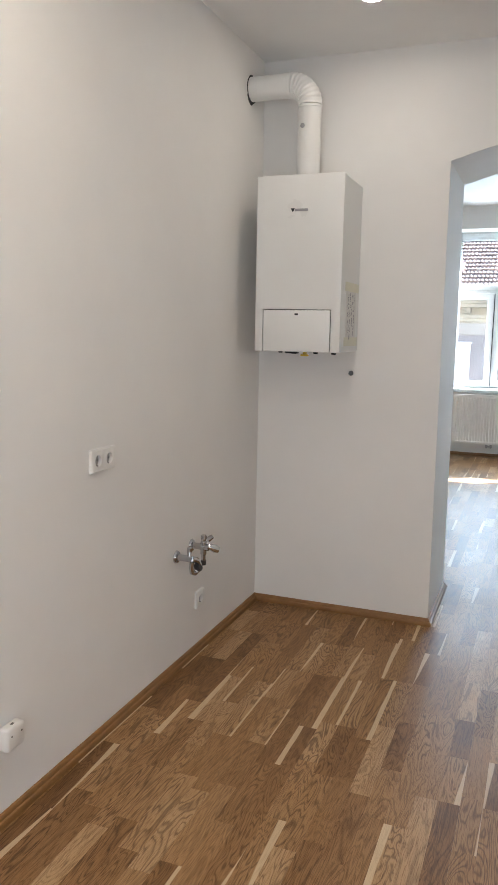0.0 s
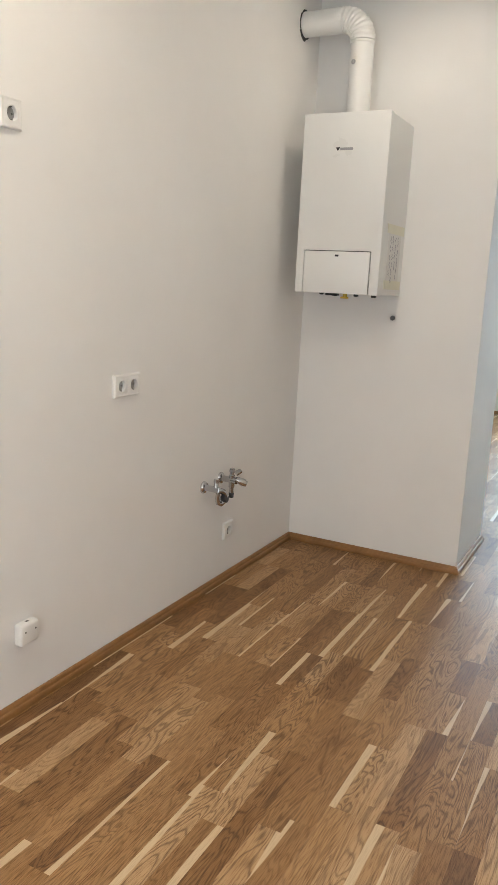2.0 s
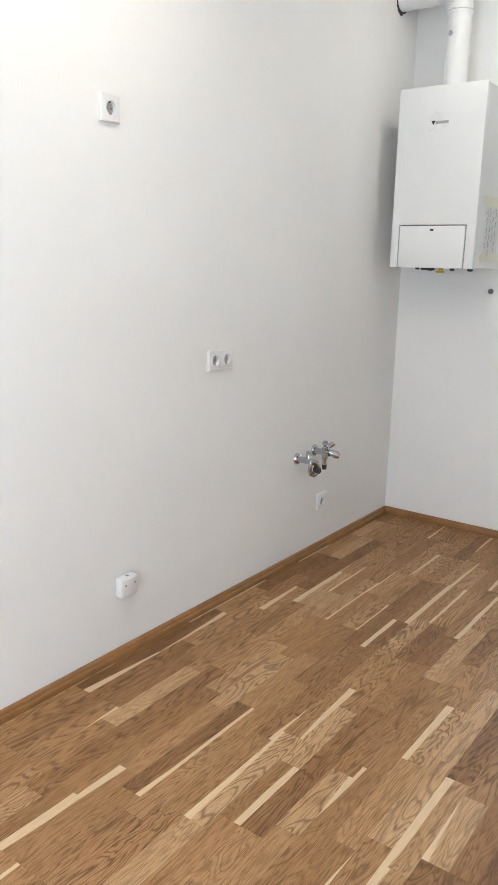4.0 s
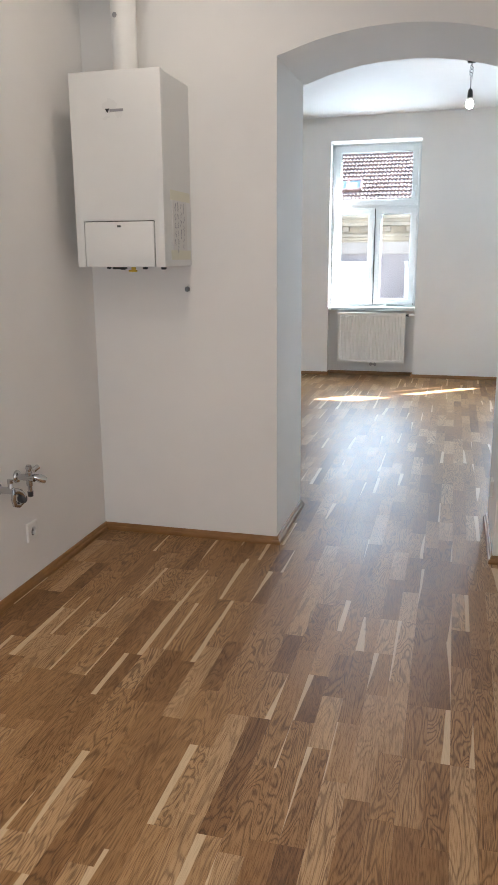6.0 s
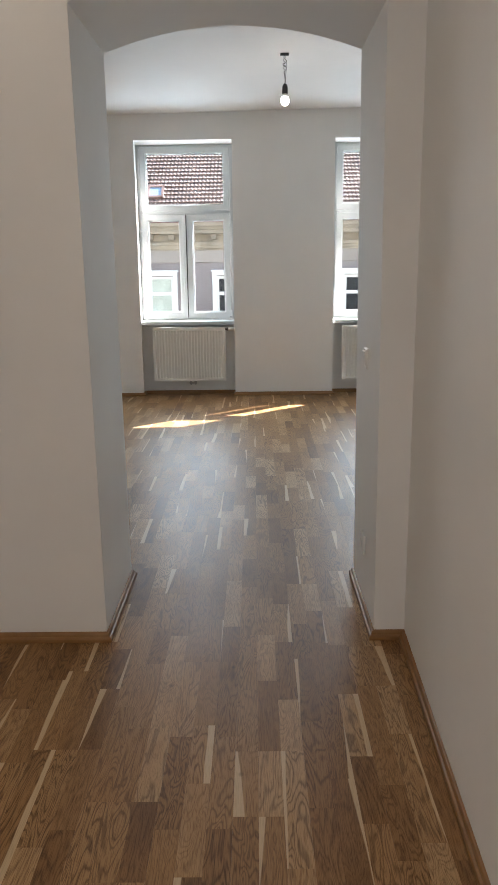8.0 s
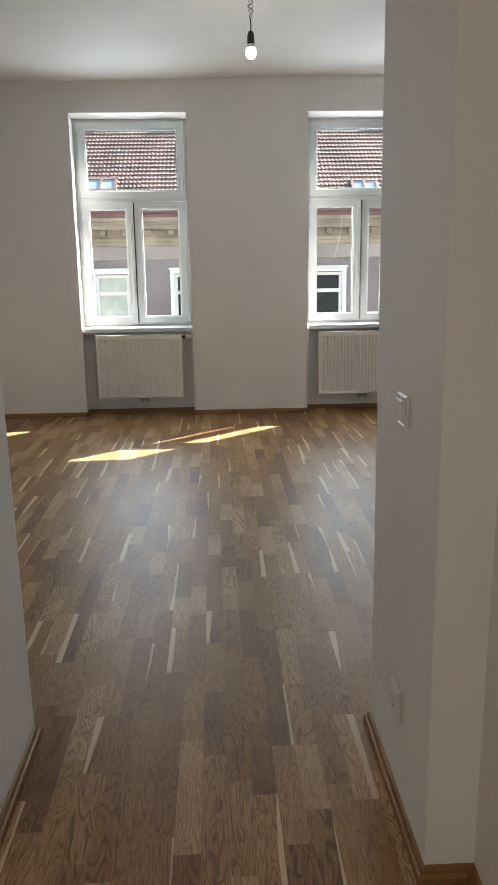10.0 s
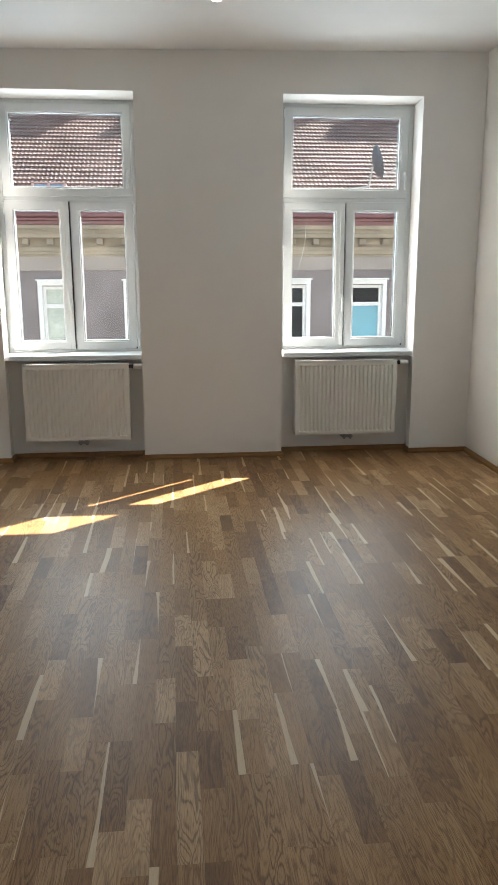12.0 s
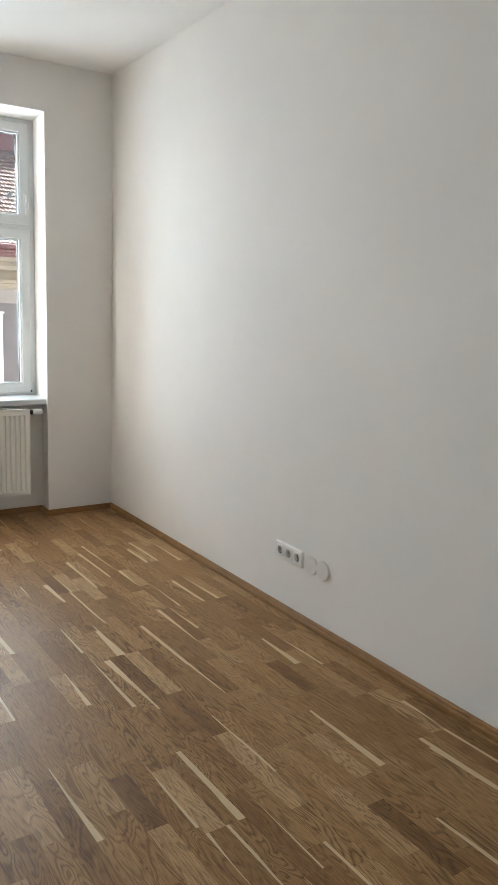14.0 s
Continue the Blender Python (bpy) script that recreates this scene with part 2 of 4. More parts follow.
def tube(bm, path, radii, n=16, closed_ends=True):
    """A round tube along points, each with its radius."""
    pts = [Vector(p) for p in path]
    if isinstance(radii, (int, float)):
        radii = [radii] * len(pts)
    ref = Vector((0.31, 0.17, 0.93)).normalized()
    rings, side = [], None
    for k, p in enumerate(pts):
        d = (pts[min(k + 1, len(pts) - 1)] - pts[max(k - 1, 0)]).normalized()
        side = d.cross(ref).normalized() if side is None else (side - d * side.dot(d)).normalized()
        up = d.cross(side)
        rings.append([bm.verts.new(p + radii[k] * (math.cos(2 * math.pi * j / n) * side + math.sin(2 * math.pi * j / n) * up)) for j in range(n)])
    for a, b in zip(rings, rings[1:]):
        for j in range(n):
            bm.faces.new((a[j], a[(j + 1) % n], b[(j + 1) % n], b[j]))
    if closed_ends:
        bm.faces.new(rings[0][::-1])
        bm.faces.new(rings[-1])
    return bm


def thing(name, label, category, group="", kind="", at=None):
    ob = new(name)
    ob.empty_display_size = 0.1
    if at is not None:
        ob.matrix_world = at
    return tagged(ob, label, category, group, kind)


def setting(ob, label, category):
    return tagged(ob, label, category, kind="structure")


# ---- plan ----
KX0, KX1, KY0, KY1, KZ = -1.392, 0.718, -1.20, 3.768, 2.800
KX1S = 0.555
AX0, AX1, AY1, SPRING, CROWN = -0.444, 0.584, 4.389, 2.274, 2.366
LX0, LX1, LX1S, LY1, LZ = -2.60, 2.527, 2.405, 9.475, 2.970
# opening for the added doorway lamp: x from, x to, height
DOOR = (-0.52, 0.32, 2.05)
WOUT, NICHE = 10.020, 9.628
WINDOWS = [(-1.103, -0.077), (1.004, 2.052)]
FRAMES = [(-1.130, -0.080), (1.019, 2.082)]
SILL_Z, HEAD_Z = 0.816, 2.699
FRAME_Y = 9.794


def soft_edges(ob, width=0.006):
    mod = ob.modifiers.new("worn_edges", "BEVEL")
    mod.width, mod.segments, mod.limit_method, mod.angle_limit = width, 2, "ANGLE", radians(40)
    return ob


# walls
wall = part("wall_kitchen_west", boxed(KX0 - 0.2, KX0, KY0 - 0.2, KY1, -0.01, 3.2), PAINT)
setting(wall, "white painted plaster kitchen wall with sockets", "wall")
bm = bmesh.new()
foot = [(KX1S, KY0), (KX1, KY1), (0.95, KY1), (0.95, KY0)]
lo, hi = [bm.verts.new((x, y, -0.01)) for x, y in foot], [bm.verts.new((x, y, 3.2)) for x, y in foot]
bm.faces.new(lo[::-1])
bm.faces.new(hi)
for k in range(4):
    bm.faces.new((lo[k], lo[(k + 1) % 4], hi[(k + 1) % 4], hi[k]))
setting(part("wall_kitchen_east", bm, PAINT), "plain white painted plaster wall beside the arch", "wall")
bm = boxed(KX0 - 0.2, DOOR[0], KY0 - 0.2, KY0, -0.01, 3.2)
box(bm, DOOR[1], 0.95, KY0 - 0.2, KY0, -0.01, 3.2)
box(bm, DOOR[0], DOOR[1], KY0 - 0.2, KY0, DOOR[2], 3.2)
setting(part("wall_kitchen_south", bm, PAINT), "white painted plaster end wall with an added, unseen doorway", "wall")
# unseen box that closes off the added doorway
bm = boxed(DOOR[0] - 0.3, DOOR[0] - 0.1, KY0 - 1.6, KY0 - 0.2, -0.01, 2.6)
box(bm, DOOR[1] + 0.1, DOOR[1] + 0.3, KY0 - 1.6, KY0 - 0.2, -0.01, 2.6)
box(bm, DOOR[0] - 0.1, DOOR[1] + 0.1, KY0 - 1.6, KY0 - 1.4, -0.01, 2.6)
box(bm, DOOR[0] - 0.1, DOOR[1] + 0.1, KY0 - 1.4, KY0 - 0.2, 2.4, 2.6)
setting(part("wall_lobby", bm, PAINT), "plain white unseen box that closes the added doorway", "wall")

# wall with the segmental arch
bm = bmesh.new()
half, rise = (AX1 - AX0) / 2, CROWN - SPRING
rad = (half * half + rise * rise) / (2 * rise)
cx, cz = (AX0 + AX1) / 2, CROWN - rad
swing = math.asin(half / rad)
arc = [(cx + rad * math.sin(a), cz + rad * math.cos(a)) for a in np.linspace(-swing, swing, 33)]
outline = [(LX0 - 0.2, -0.01), (AX0 - 0.003, -0.01)] + [(AX0 - 0.012, arc[0][1])] + arc[1:-1] + [(AX1 + 0.004, arc[-1][1])] + [(AX1 + 0.016, -0.01), (LX1 + 0.2, -0.01), (LX1 + 0.2, 3.2), (LX0 - 0.2, 3.2)]
face = bm.faces.new([bm.verts.new((x, KY1, z)) for x, z in outline])
ext = bmesh.ops.extrude_face_region(bm, geom=[face])
bmesh.ops.translate(bm, vec=(0, AY1 - KY1, 0), verts=[v for v in ext["geom"] if isinstance(v, bmesh.types.BMVert)])
bmesh.ops.triangulate(bm, faces=[f for f in bm.faces if len(f.verts) > 4], ngon_method="EAR_CLIP")
arch_wall = setting(part("wall_arch", bm, PAINT), "thick white plaster wall pierced by a segmental arch", "wall")
soft_edges(arch_wall, 0.007)

# window wall: piers, lintels and thin parapets in the niches; the reveals are a little skewed
def prism(bm, foot, z0, z1):
    lo, hi = [bm.verts.new((x, y, z0)) for x, y in foot], [bm.verts.new((x, y, z1)) for x, y in foot]
    bm.faces.new(lo[::-1])
    bm.faces.new(hi)
    for k in range(len(foot)):
        n = (k + 1) % len(foot)
        bm.faces.new((lo[k], lo[n], hi[n], hi[k]))
    return bm


def reveal(k, side):
    """The plan line of one jamb, from the room to the street."""
    return [(WINDOWS[k][side], LY1), (FRAMES[k][side], FRAME_Y), (FRAMES[k][side], WOUT)]


def jamb_x(k, side, y):
    f = (y - LY1) / (FRAME_Y - LY1)
    return WINDOWS[k][side] + (FRAMES[k][side] - WINDOWS[k][side]) * f


bm = bmesh.new()
prism(bm, [(LX0 - 0.2, LY1)] + reveal(0, 0) + [(LX0 - 0.2, WOUT)], -0.01, 3.2)
prism(bm, reveal(0, 1)[::-1] + reveal(1, 0), -0.01, 3.2)
prism(bm, reveal(1, 1)[::-1] + [(LX1 + 0.2, LY1), (LX1 + 0.2, WOUT)], -0.01, 3.2)
for k in (0, 1):
    prism(bm, reveal(k, 0)[::-1] + reveal(k, 1), HEAD_Z, 3.2)
    a, b = reveal(k, 0), reveal(k, 1)
    prism(bm, [a[2], a[1], (jamb_x(k, 0, NICHE), NICHE), (jamb_x(k, 1, NICHE), NICHE), b[1], b[2]], -0.01, SILL_Z - 0.035)
window_wall = setting(part("wall_windows", bm, PAINT), "white plaster outer wall with two deep window niches", "wall")
bm = bmesh.new()
foot = [(LX1S, AY1), (LX1, LY1), (LX1 + 0.2, LY1), (LX1 + 0.2, AY1)]
lo, hi = [bm.verts.new((x, y, -0.01)) for x, y in foot], [bm.verts.new((x, y, 3.2)) for x, y in foot]
bm.faces.new(lo[::-1])
bm.faces.new(hi)
for k in range(4):
    bm.faces.new((lo[k], lo[(k + 1) % 4], hi[(k + 1) % 4], hi[k]))
setting(part("wall_living_east", bm, PAINT), "white painted plaster wall with low sockets", "wall")
setting(part("wall_living_west", boxed(LX0 - 0.2, LX0, AY1, LY1, -0.01, 3.2), PAINT), "plain white painted plaster wall", "wall")
def ceiling_z(x):
    return LZ + 0.002 + 0.0147 * x


def tilted_slab():
    """The living room ceiling rises a little towards the east wall."""
    bm = boxed(LX0 - 0.2, LX1 + 0.2, AY1, LY1, LZ, LZ + 0.2)
    for v in bm.verts:
        if v.co.z < LZ + 0.1:
            v.co.z = ceiling_z(v.co.x)
    return bm


setting(part("ceiling_kitchen", boxed(KX0 - 0.2, 0.95, KY0 - 0.2, KY1, KZ, KZ + 0.2), CEIL), "flat white painted kitchen ceiling", "ceiling")
setting(part("ceiling_living", tilted_slab(), CEIL), "flat white painted living room ceiling", "ceiling")
floor = setting(part("floor", boxed(LX0 - 0.2, LX1 + 0.2, KY0 - 0.2, WOUT, -0.16, -0.0125), SCREED), "three-strip oak parquet floor with pale sapwood streaks", "floor")


# baseboards
def offset_path(pts, d):
    out = []
    for k, p in enumerate(pts):
        p = Vector(p)
        ds = []
        if k > 0:
            ds.append((p - Vector(pts[k - 1])).normalized())
        if k < len(pts) - 1:
            ds.append((Vector(pts[k + 1]) - p).normalized())
        ns = [Vector((-v.y, v.x)) for v in ds]
        n = sum(ns, Vector((0, 0))).normalized()
        out.append(p + n * d / max(0.3, n.dot(ns[0])))
    return out


ROOM_LINE = [(KX1S, KY0), (KX1, KY1), (AX1 + 0.016, KY1), (AX1 + 0.016, AY1), (LX1S, AY1), (LX1, LY1), (WINDOWS[1][1], LY1), (WINDOWS[1][1], NICHE), (WINDOWS[1][0], NICHE), (WINDOWS[1][0], LY1), (WINDOWS[0][1], LY1), (WINDOWS[0][1], NICHE), (WINDOWS[0][0], NICHE), (WINDOWS[0][0], LY1), (LX0, LY1), (LX0, AY1), (AX0 - 0.003, AY1), (AX0 - 0.003, KY1), (KX0, KY1), (KX0, KY0)]
PROFILE = [(-0.004, 0.0), (0.020, 0.0), (0.020, 0.013), (0.0175, 0.019), (0.012, 0.022), (0.0105, 0.029), (0.007, 0.035), (0.003, 0.037), (-0.004, 0.037)]
lines = [offset_path(ROOM_LINE, d) for d, _ in PROFILE]
for k in range(len(ROOM_LINE) - 1):
    bm = bmesh.new()
    a = [bm.verts.new((l[k].x, l[k].y, h)) for l, (_, h) in zip(lines, PROFILE)]
    b = [bm.verts.new((l[k + 1].x, l[k + 1].y, h)) for l, (_, h) in zip(lines, PROFILE)]
    for j in range(len(PROFILE)):
        i2 = (j + 1) % len(PROFILE)
        bm.faces.new((a[j], a[i2], b[i2], b[j]))
    bm.faces.new(a[::-1])
    bm.faces.new(b)
    setting(part("baseboard", bm, OAK_TRIM), "narrow profiled oak baseboard along the wall", "baseboard")

# ---- windows ----
def rect_frame(bm, x0, x1, z0, z1, y0, y1, w, bevel=0.004):
    """Four mitred bars round an opening; w is the bars' width."""
    o = [(x0, z0), (x1, z0), (x1, z1), (x0, z1)]
    i = [(x0 + w, z0 + w), (x1 - w, z0 + w), (x1 - w, z1 - w), (x0 + w, z1 - w)]
    lip = [(x0 + bevel, z0 + bevel), (x1 - bevel, z0 + bevel), (x1 - bevel, z1 - bevel), (x0 + bevel, z1 - bevel)]
    lin = [(x0 + w - bevel, z0 + w - bevel), (x1 - w + bevel, z0 + w - bevel), (x1 - w + bevel, z1 - w + bevel), (x0 + w - bevel, z1 - w + bevel)]
    loops = [[bm.verts.new((x, y, z)) for x, z in pts] for pts, y in ((o, y1), (o, y0 + bevel), (lip, y0), (lin, y0), (i, y0 + bevel), (i, y1))]
    for a, b in zip(loops, loops[1:] + loops[:1]):
        for k in range(4):
            bm.faces.new((a[k], a[(k + 1) % 4], b[(k + 1) % 4], b[k]))
    return bm


def sash(win, x0, x1, z0, z1, label):
    """A white casement with its glass, black gasket and beads."""
    y0 = FRAME_Y - 0.012
    s = part("sash", rect_frame(bmesh.new(), x0, x1, z0, z1, y0, FRAME_Y + 0.062, 0.066, 0.005), PVC, win, label)
    part("glazing_bead", rect_frame(bmesh.new(), x0 + 0.0655, x1 - 0.0655, z0 + 0.0655, z1 - 0.0655, y0 + 0.010, y0 + 0.036, 0.010, 0.004), PVC, s)
    part("gasket", rect_frame(bmesh.new(), x0 + 0.064, x1 - 0.064, z0 + 0.064, z1 - 0.064, y0 + 0.034, y0 + 0.058, 0.014, 0.002), SEAL_AND_GAP, s, "thin black rubber gasket round the glass")
    pane = part("pane", boxed(x0 + 0.07, x1 - 0.07, y0 + 0.042, y0 + 0.048, z0 + 0.07, z1 - 0.07), GLASS, s, "clear window glass")
    pane.visible_shadow = False
    return s


def handle(parent, x, z, length, lean=0.0):
    """A white lever on an oval plate, hanging down."""
    y0 = FRAME_Y - 0.013
    bm = boxed(x - 0.013, x + 0.013, y0 - 0.010, y0, z - 0.034, z + 0.034, bevel=0.006, seg=2)
    lathe(bm, [(0.009, 0.0), (0.009, 0.035)], pose(x, y0 - 0.008, z, 90), 12)
    tube(bm, [(x, y0 - 0.040, z + 0.010), (x + lean * 0.01, y0 - 0.044, z - 0.01), (x + lean * 0.5, y0 - 0.047, z - length * 0.5), (x + lean, y0 - 0.044, z - length)], [0.011, 0.011, 0.010, 0.0085], 10)
    return part("handle", bm, PVC, parent, "white lever handle", smooth=True)


def hinge(parent, x, z, h):
    return part("hinge", lathe(bmesh.new(), [(0.007, -h / 2), (0.0085, -h / 2 + 0.004), (0.0085, h / 2 - 0.004), (0.007, h / 2)], pose(x, FRAME_Y - 0.018, z), 10), PVC, parent)


def window(k, a, b):
    mid = (a + b) / 2 - 0.005
    win = thing(f"window_{k}", "tall white plastic window with a tilting upper light and two casements", "window", kind="structure", at=pose(mid, FRAME_Y, SILL_Z))
    x0, x1 = a + 0.018, b - 0.018
    z0, z1, rail = SILL_Z, HEAD_Z - 0.002, 1.989
    fy0, fy1 = FRAME_Y, FRAME_Y + 0.072

    bm = rect_frame(bmesh.new(), a - 0.001, b + 0.001, SILL_Z, HEAD_Z + 0.001, fy0, fy1, 0.058)
    box(bm, a + 0.040, b - 0.040, fy0, fy1, rail - 0.022, rail + 0.022, 0.003)
    frame_ob = part("window_frame", bm, PVC, win)
    upper = sash(win, x0 + 0.018, x1 - 0.018, rail + 0.014, z1 - 0.022, "white upper sash hinged at the bottom")
    left = sash(win, x0 + 0.018, mid - 0.001, z0 + 0.022, rail - 0.014, "white side-hung casement")
    # black strip set in the meeting gap, so the gap's shade shows dark
    part("closing_seal", boxed(mid + 0.0005, mid + 0.0115, FRAME_Y - 0.002, FRAME_Y + 0.050, z0 + 0.03, rail - 0.02), SEAL_AND_GAP, win, "dark strip that draws the gap between the casements")
    right = sash(win, mid + 0.010, x1 - 0.018, z0 + 0.022, rail - 0.014, "white side-hung casement")
    part("astragal", boxed(mid - 0.034, mid + 0.002, FRAME_Y - 0.022, FRAME_Y - 0.0125, z0 + 0.026, rail - 0.018, 0.003), PVC, left)
    handle(left, mid - 0.016, 1.249, 0.125, 0.006)
    handle(upper, x1 - 0.048, 2.185, 0.115, -0.004)
    for x in (x0 + 0.016, x1 - 0.016):
        hinge(win, x, rail - 0.075, 0.08)
        hinge(win, x, z0 + 0.075, 0.06)
    hinge(win, x0 + 0.016, z1 - 0.075, 0.06)
    part("drip_cap", boxed(x1 - 0.030, x1 - 0.020, FRAME_Y - 0.024, FRAME_Y - 0.0125, z0 + 0.026, z0 + 0.042, 0.002), DARK, win, "small dark hinge cap")
    sill = part("window_sill", boxed(a + 0.002, b - 0.002, LY1 + 0.035, FRAME_Y + 0.004, SILL_Z - 0.034, SILL_Z + 0.004, 0.006, 3), PVC, win, "white moulded inner sill")
    outer = part("outer_sill", boxed(a + 0.001, b - 0.001, fy1, WOUT + 0.03, SILL_Z - 0.02, SILL_Z + 0.006, 0.002), STEEL, win)
    # children keep their world places
    for child in win.children:
        child.matrix_parent_inverse = win.matrix_world.inverted()
    return win


for k, (a, b) in enumerate(FRAMES):
    window(k + 1, a, b)


# ---- radiators ----
def radiator(x0, x1, group):
    z0, z1, yf = 0.163, 0.762, 9.462
    w = x1 - x0
    rad = thing("radiator", "white ribbed panel radiator under the window", "radiator", group, at=pose((x0 + x1) / 2, NICHE, z0))
    parts = []
    # pressed front: flutes with soft shoulders
    n = 23
    margin = 0.022
    pitch = (w - 2 * margin) / n
    prof = [(x0 + 0.002, 0.0), (x0 + margin, 0.0)]
    for k in range(n):
        s = x0 + margin + k * pitch
        prof += [(s + pitch * 0.20, 0.0), (s + pitch * 0.34, 0.013), (s + pitch * 0.66, 0.013), (s + pitch * 0.80, 0.0)]
    prof += [(x1 - margin, 0.0), (x1 - 0.002, 0.0)]
    bm = bmesh.new()
    levels = [(z0 + 0.004, 0.0), (z0 + 0.030, 0.0), (z0 + 0.040, 1.0), (z1 - 0.052, 1.0), (z1 - 0.042, 0.0), (z1 - 0.014, 0.0)]
    rows = [[bm.verts.new((x, yf + 0.001 + d * f, z)) for x, d in prof] for z, f in levels]
    for a, b in zip(rows, rows[1:]):
        for j in range(len(prof) - 1):
            bm.faces.new((a[j], a[j + 1], b[j + 1], b[j]))
    back = [[bm.verts.new((x, yf + 0.016, z)) for x in (x0 + 0.002, x1 - 0.002)] for z in (z0 + 0.004, z1 - 0.014)]
    bm.faces.new((back[0][0], back[0][1], back[1][1], back[1][0]))
    parts.append(part("front_panel", bm, RAD, rad, "white enamelled panel pressed into vertical flutes", smooth=True))
    parts.append(part("rear_panel", boxed(x0 + 0.004, x1 - 0.004, yf + 0.082, yf + 0.098, z0 + 0.004, z1 - 0.014, 0.004), RAD, rad))
    bm = bmesh.new()
    for k in range(26):
        x = x0 + 0.03 + k * (w - 0.06) / 25
        box(bm, x - 0.0008, x + 0.0008, yf + 0.016, yf + 0.082, z0 + 0.04, z1 - 0.05)
    parts.append(part("fins", bm, RAD, rad))
    for xa, xb in ((x0 - 0.001, x0 + 0.0025), (x1 - 0.0025, x1 + 0.001)):
        parts.append(part("side_cover", boxed(xa, xb, yf - 0.001, yf + 0.102, z0 + 0.002, z1 - 0.004, 0.001), RAD, rad))
    bm = boxed(x0, x1, yf - 0.002, yf + 0.012, z1 - 0.014, z1, 0.003, 2)
    box(bm, x0, x1, yf + 0.090, yf + 0.103, z1 - 0.014, z1, 0.003, 2)
    for k in range(33):
        x = x0 + 0.012 + k * (w - 0.024) / 32
        box(bm, x - 0.003, x + 0.003, yf + 0.010, yf + 0.092, z1 - 0.010, z1 - 0.004)
    parts.append(part("top_grille", bm, RAD, rad, "white top grille with narrow bars"))
    # valve with thermostat head
    zv = z1 - 0.030
    parts.append(part("valve", lathe(bmesh.new(), [(0.012, 0), (0.012, 0.022), (0.018, 0.024), (0.018, 0.034)], pose(x1 + 0.001, yf + 0.05, zv, 0, 90), 14), DARK, rad, "dark valve collar", smooth=True))
    parts.append(part("thermostat_head", lathe(bmesh.new(), [(0.017, 0.034), (0.023, 0.040), (0.0235, 0.060), (0.021, 0.085), (0.0195, 0.100), (0.014, 0.104)], pose(x1 + 0.001, yf + 0.05, zv, 0, 90), 18), PLASTIC, rad, "white thermostat head", smooth=True))
    # feed pipes below
    xm = (x0 + x1) / 2 + 0.03
    bm = bmesh.new()
    for dx in (-0.025, 0.025):
        tube(bm, [(xm + dx, yf + 0.05, z0 + 0.01), (xm + dx, yf + 0.05, z0 - 0.022), (xm + dx, yf + 0.052, z0 - 0.036), (xm + dx, yf + 0.075, z0 - 0.040), (xm + dx, NICHE + 0.004, z0 - 0.040)], [0.011, 0.011, 0.012, 0.008, 0.008], 10)
        lathe(bm, [(0.014, 0), (0.014, 0.012)], pose(xm + dx, yf + 0.05, z0 - 0.018), 6)
    box(bm, xm - 0.042, xm + 0.042, yf + 0.038, yf + 0.064, z0 - 0.032, z0 - 0.014, 0.004)
    parts.append(part("feed_valve", bm, STEEL, rad, "twin grey metal feed valve", smooth=True))
    for bx in (x0 + 0.12, x1 - 0.12):
        part("bracket", boxed(bx - 0.015, bx + 0.015, yf + 0.098, NICHE + 0.002, z0 + 0.08, z1 - 0.10), RAD, rad)
    for child in rad.children:
        child.matrix_parent_inverse = rad.matrix_world.inverted()
    return rad


radiator(-0.978, -0.182, "radiators under the windows")
radiator(1.114, 1.922, "radiators under the windows")


# ---- sockets and switches ----
def socket_set(n, m, label, group="wall sockets"):
    """n socket inserts in one white frame; the plate lies in the local x-z plane and faces -y."""
    step, half = 0.071, 0.0405
    w = (n - 1) * step / 2 + half
    sock = thing("wall_socket", label, "socket", group)
    part("cover_frame", rect_frame(bmesh.new(), -w, w, -half, half, -0.0120, 0.0, 0.0125, 0.004), PLASTIC, sock)
    for k in range(n):
        cx = (k - (n - 1) / 2) * step
        bm = bmesh.new()
        inner, outer = 0.0195, 0.0285
        ring = 28
        circ = [[bm.verts.new((cx + r * math.cos(2 * math.pi * j / ring), y, r * math.sin(2 * math.pi * j / ring))) for j in range(ring)] for r, y in ((0.0215, -0.0140), (inner, -0.0125), (inner, -0.0008))]
        for p, q in zip(circ, circ[1:]):
            for j in range(ring):
                bm.faces.new((p[j], p[(j + 1) % ring], q[(j + 1) % ring], q[j]))
        bm.faces.new(circ[2])
        sq = []
        for j in range(ring):
            a = 2 * math.pi * j / ring
            s = 0.0350 / max(abs(math.cos(a)), abs(math.sin(a)))
            sq.append(bm.verts.new((cx + s * math.cos(a), -0.0105, s * math.sin(a))))
        for j in range(ring):
            bm.faces.new((sq[j], sq[(j + 1) % ring], circ[0][(j + 1) % ring], circ[0][j]))
        ins = part("socket_insert", bm, PLASTIC, sock, "", smooth=False)
        part("recess", lathe(bmesh.new(), [(0.0190, 0.0), (0.0190, 0.0007), (0.001, 0.0008)], pose(cx, -0.0002, 0, 90), 28), RECESS_SHADE, ins, "white recess floor, its shade put into a grey colour")
        bm = bmesh.new()
        for dx in (-0.0095, 0.0095):
            lathe(bm, [(0.0034, 0.0), (0.0034, 0.0012)], pose(cx + dx, -0.0008, 0, 90), 10)
        for dz in (-0.0175, 0.0175):
            box(bm, cx - 0.004, cx + 0.004, -0.0095, -0.001, dz - 0.0018, dz + 0.0018)
        part("contacts", bm, CONTACT, ins, "dark pin holes and earth clips")
    sock.matrix_world = m
    return sock




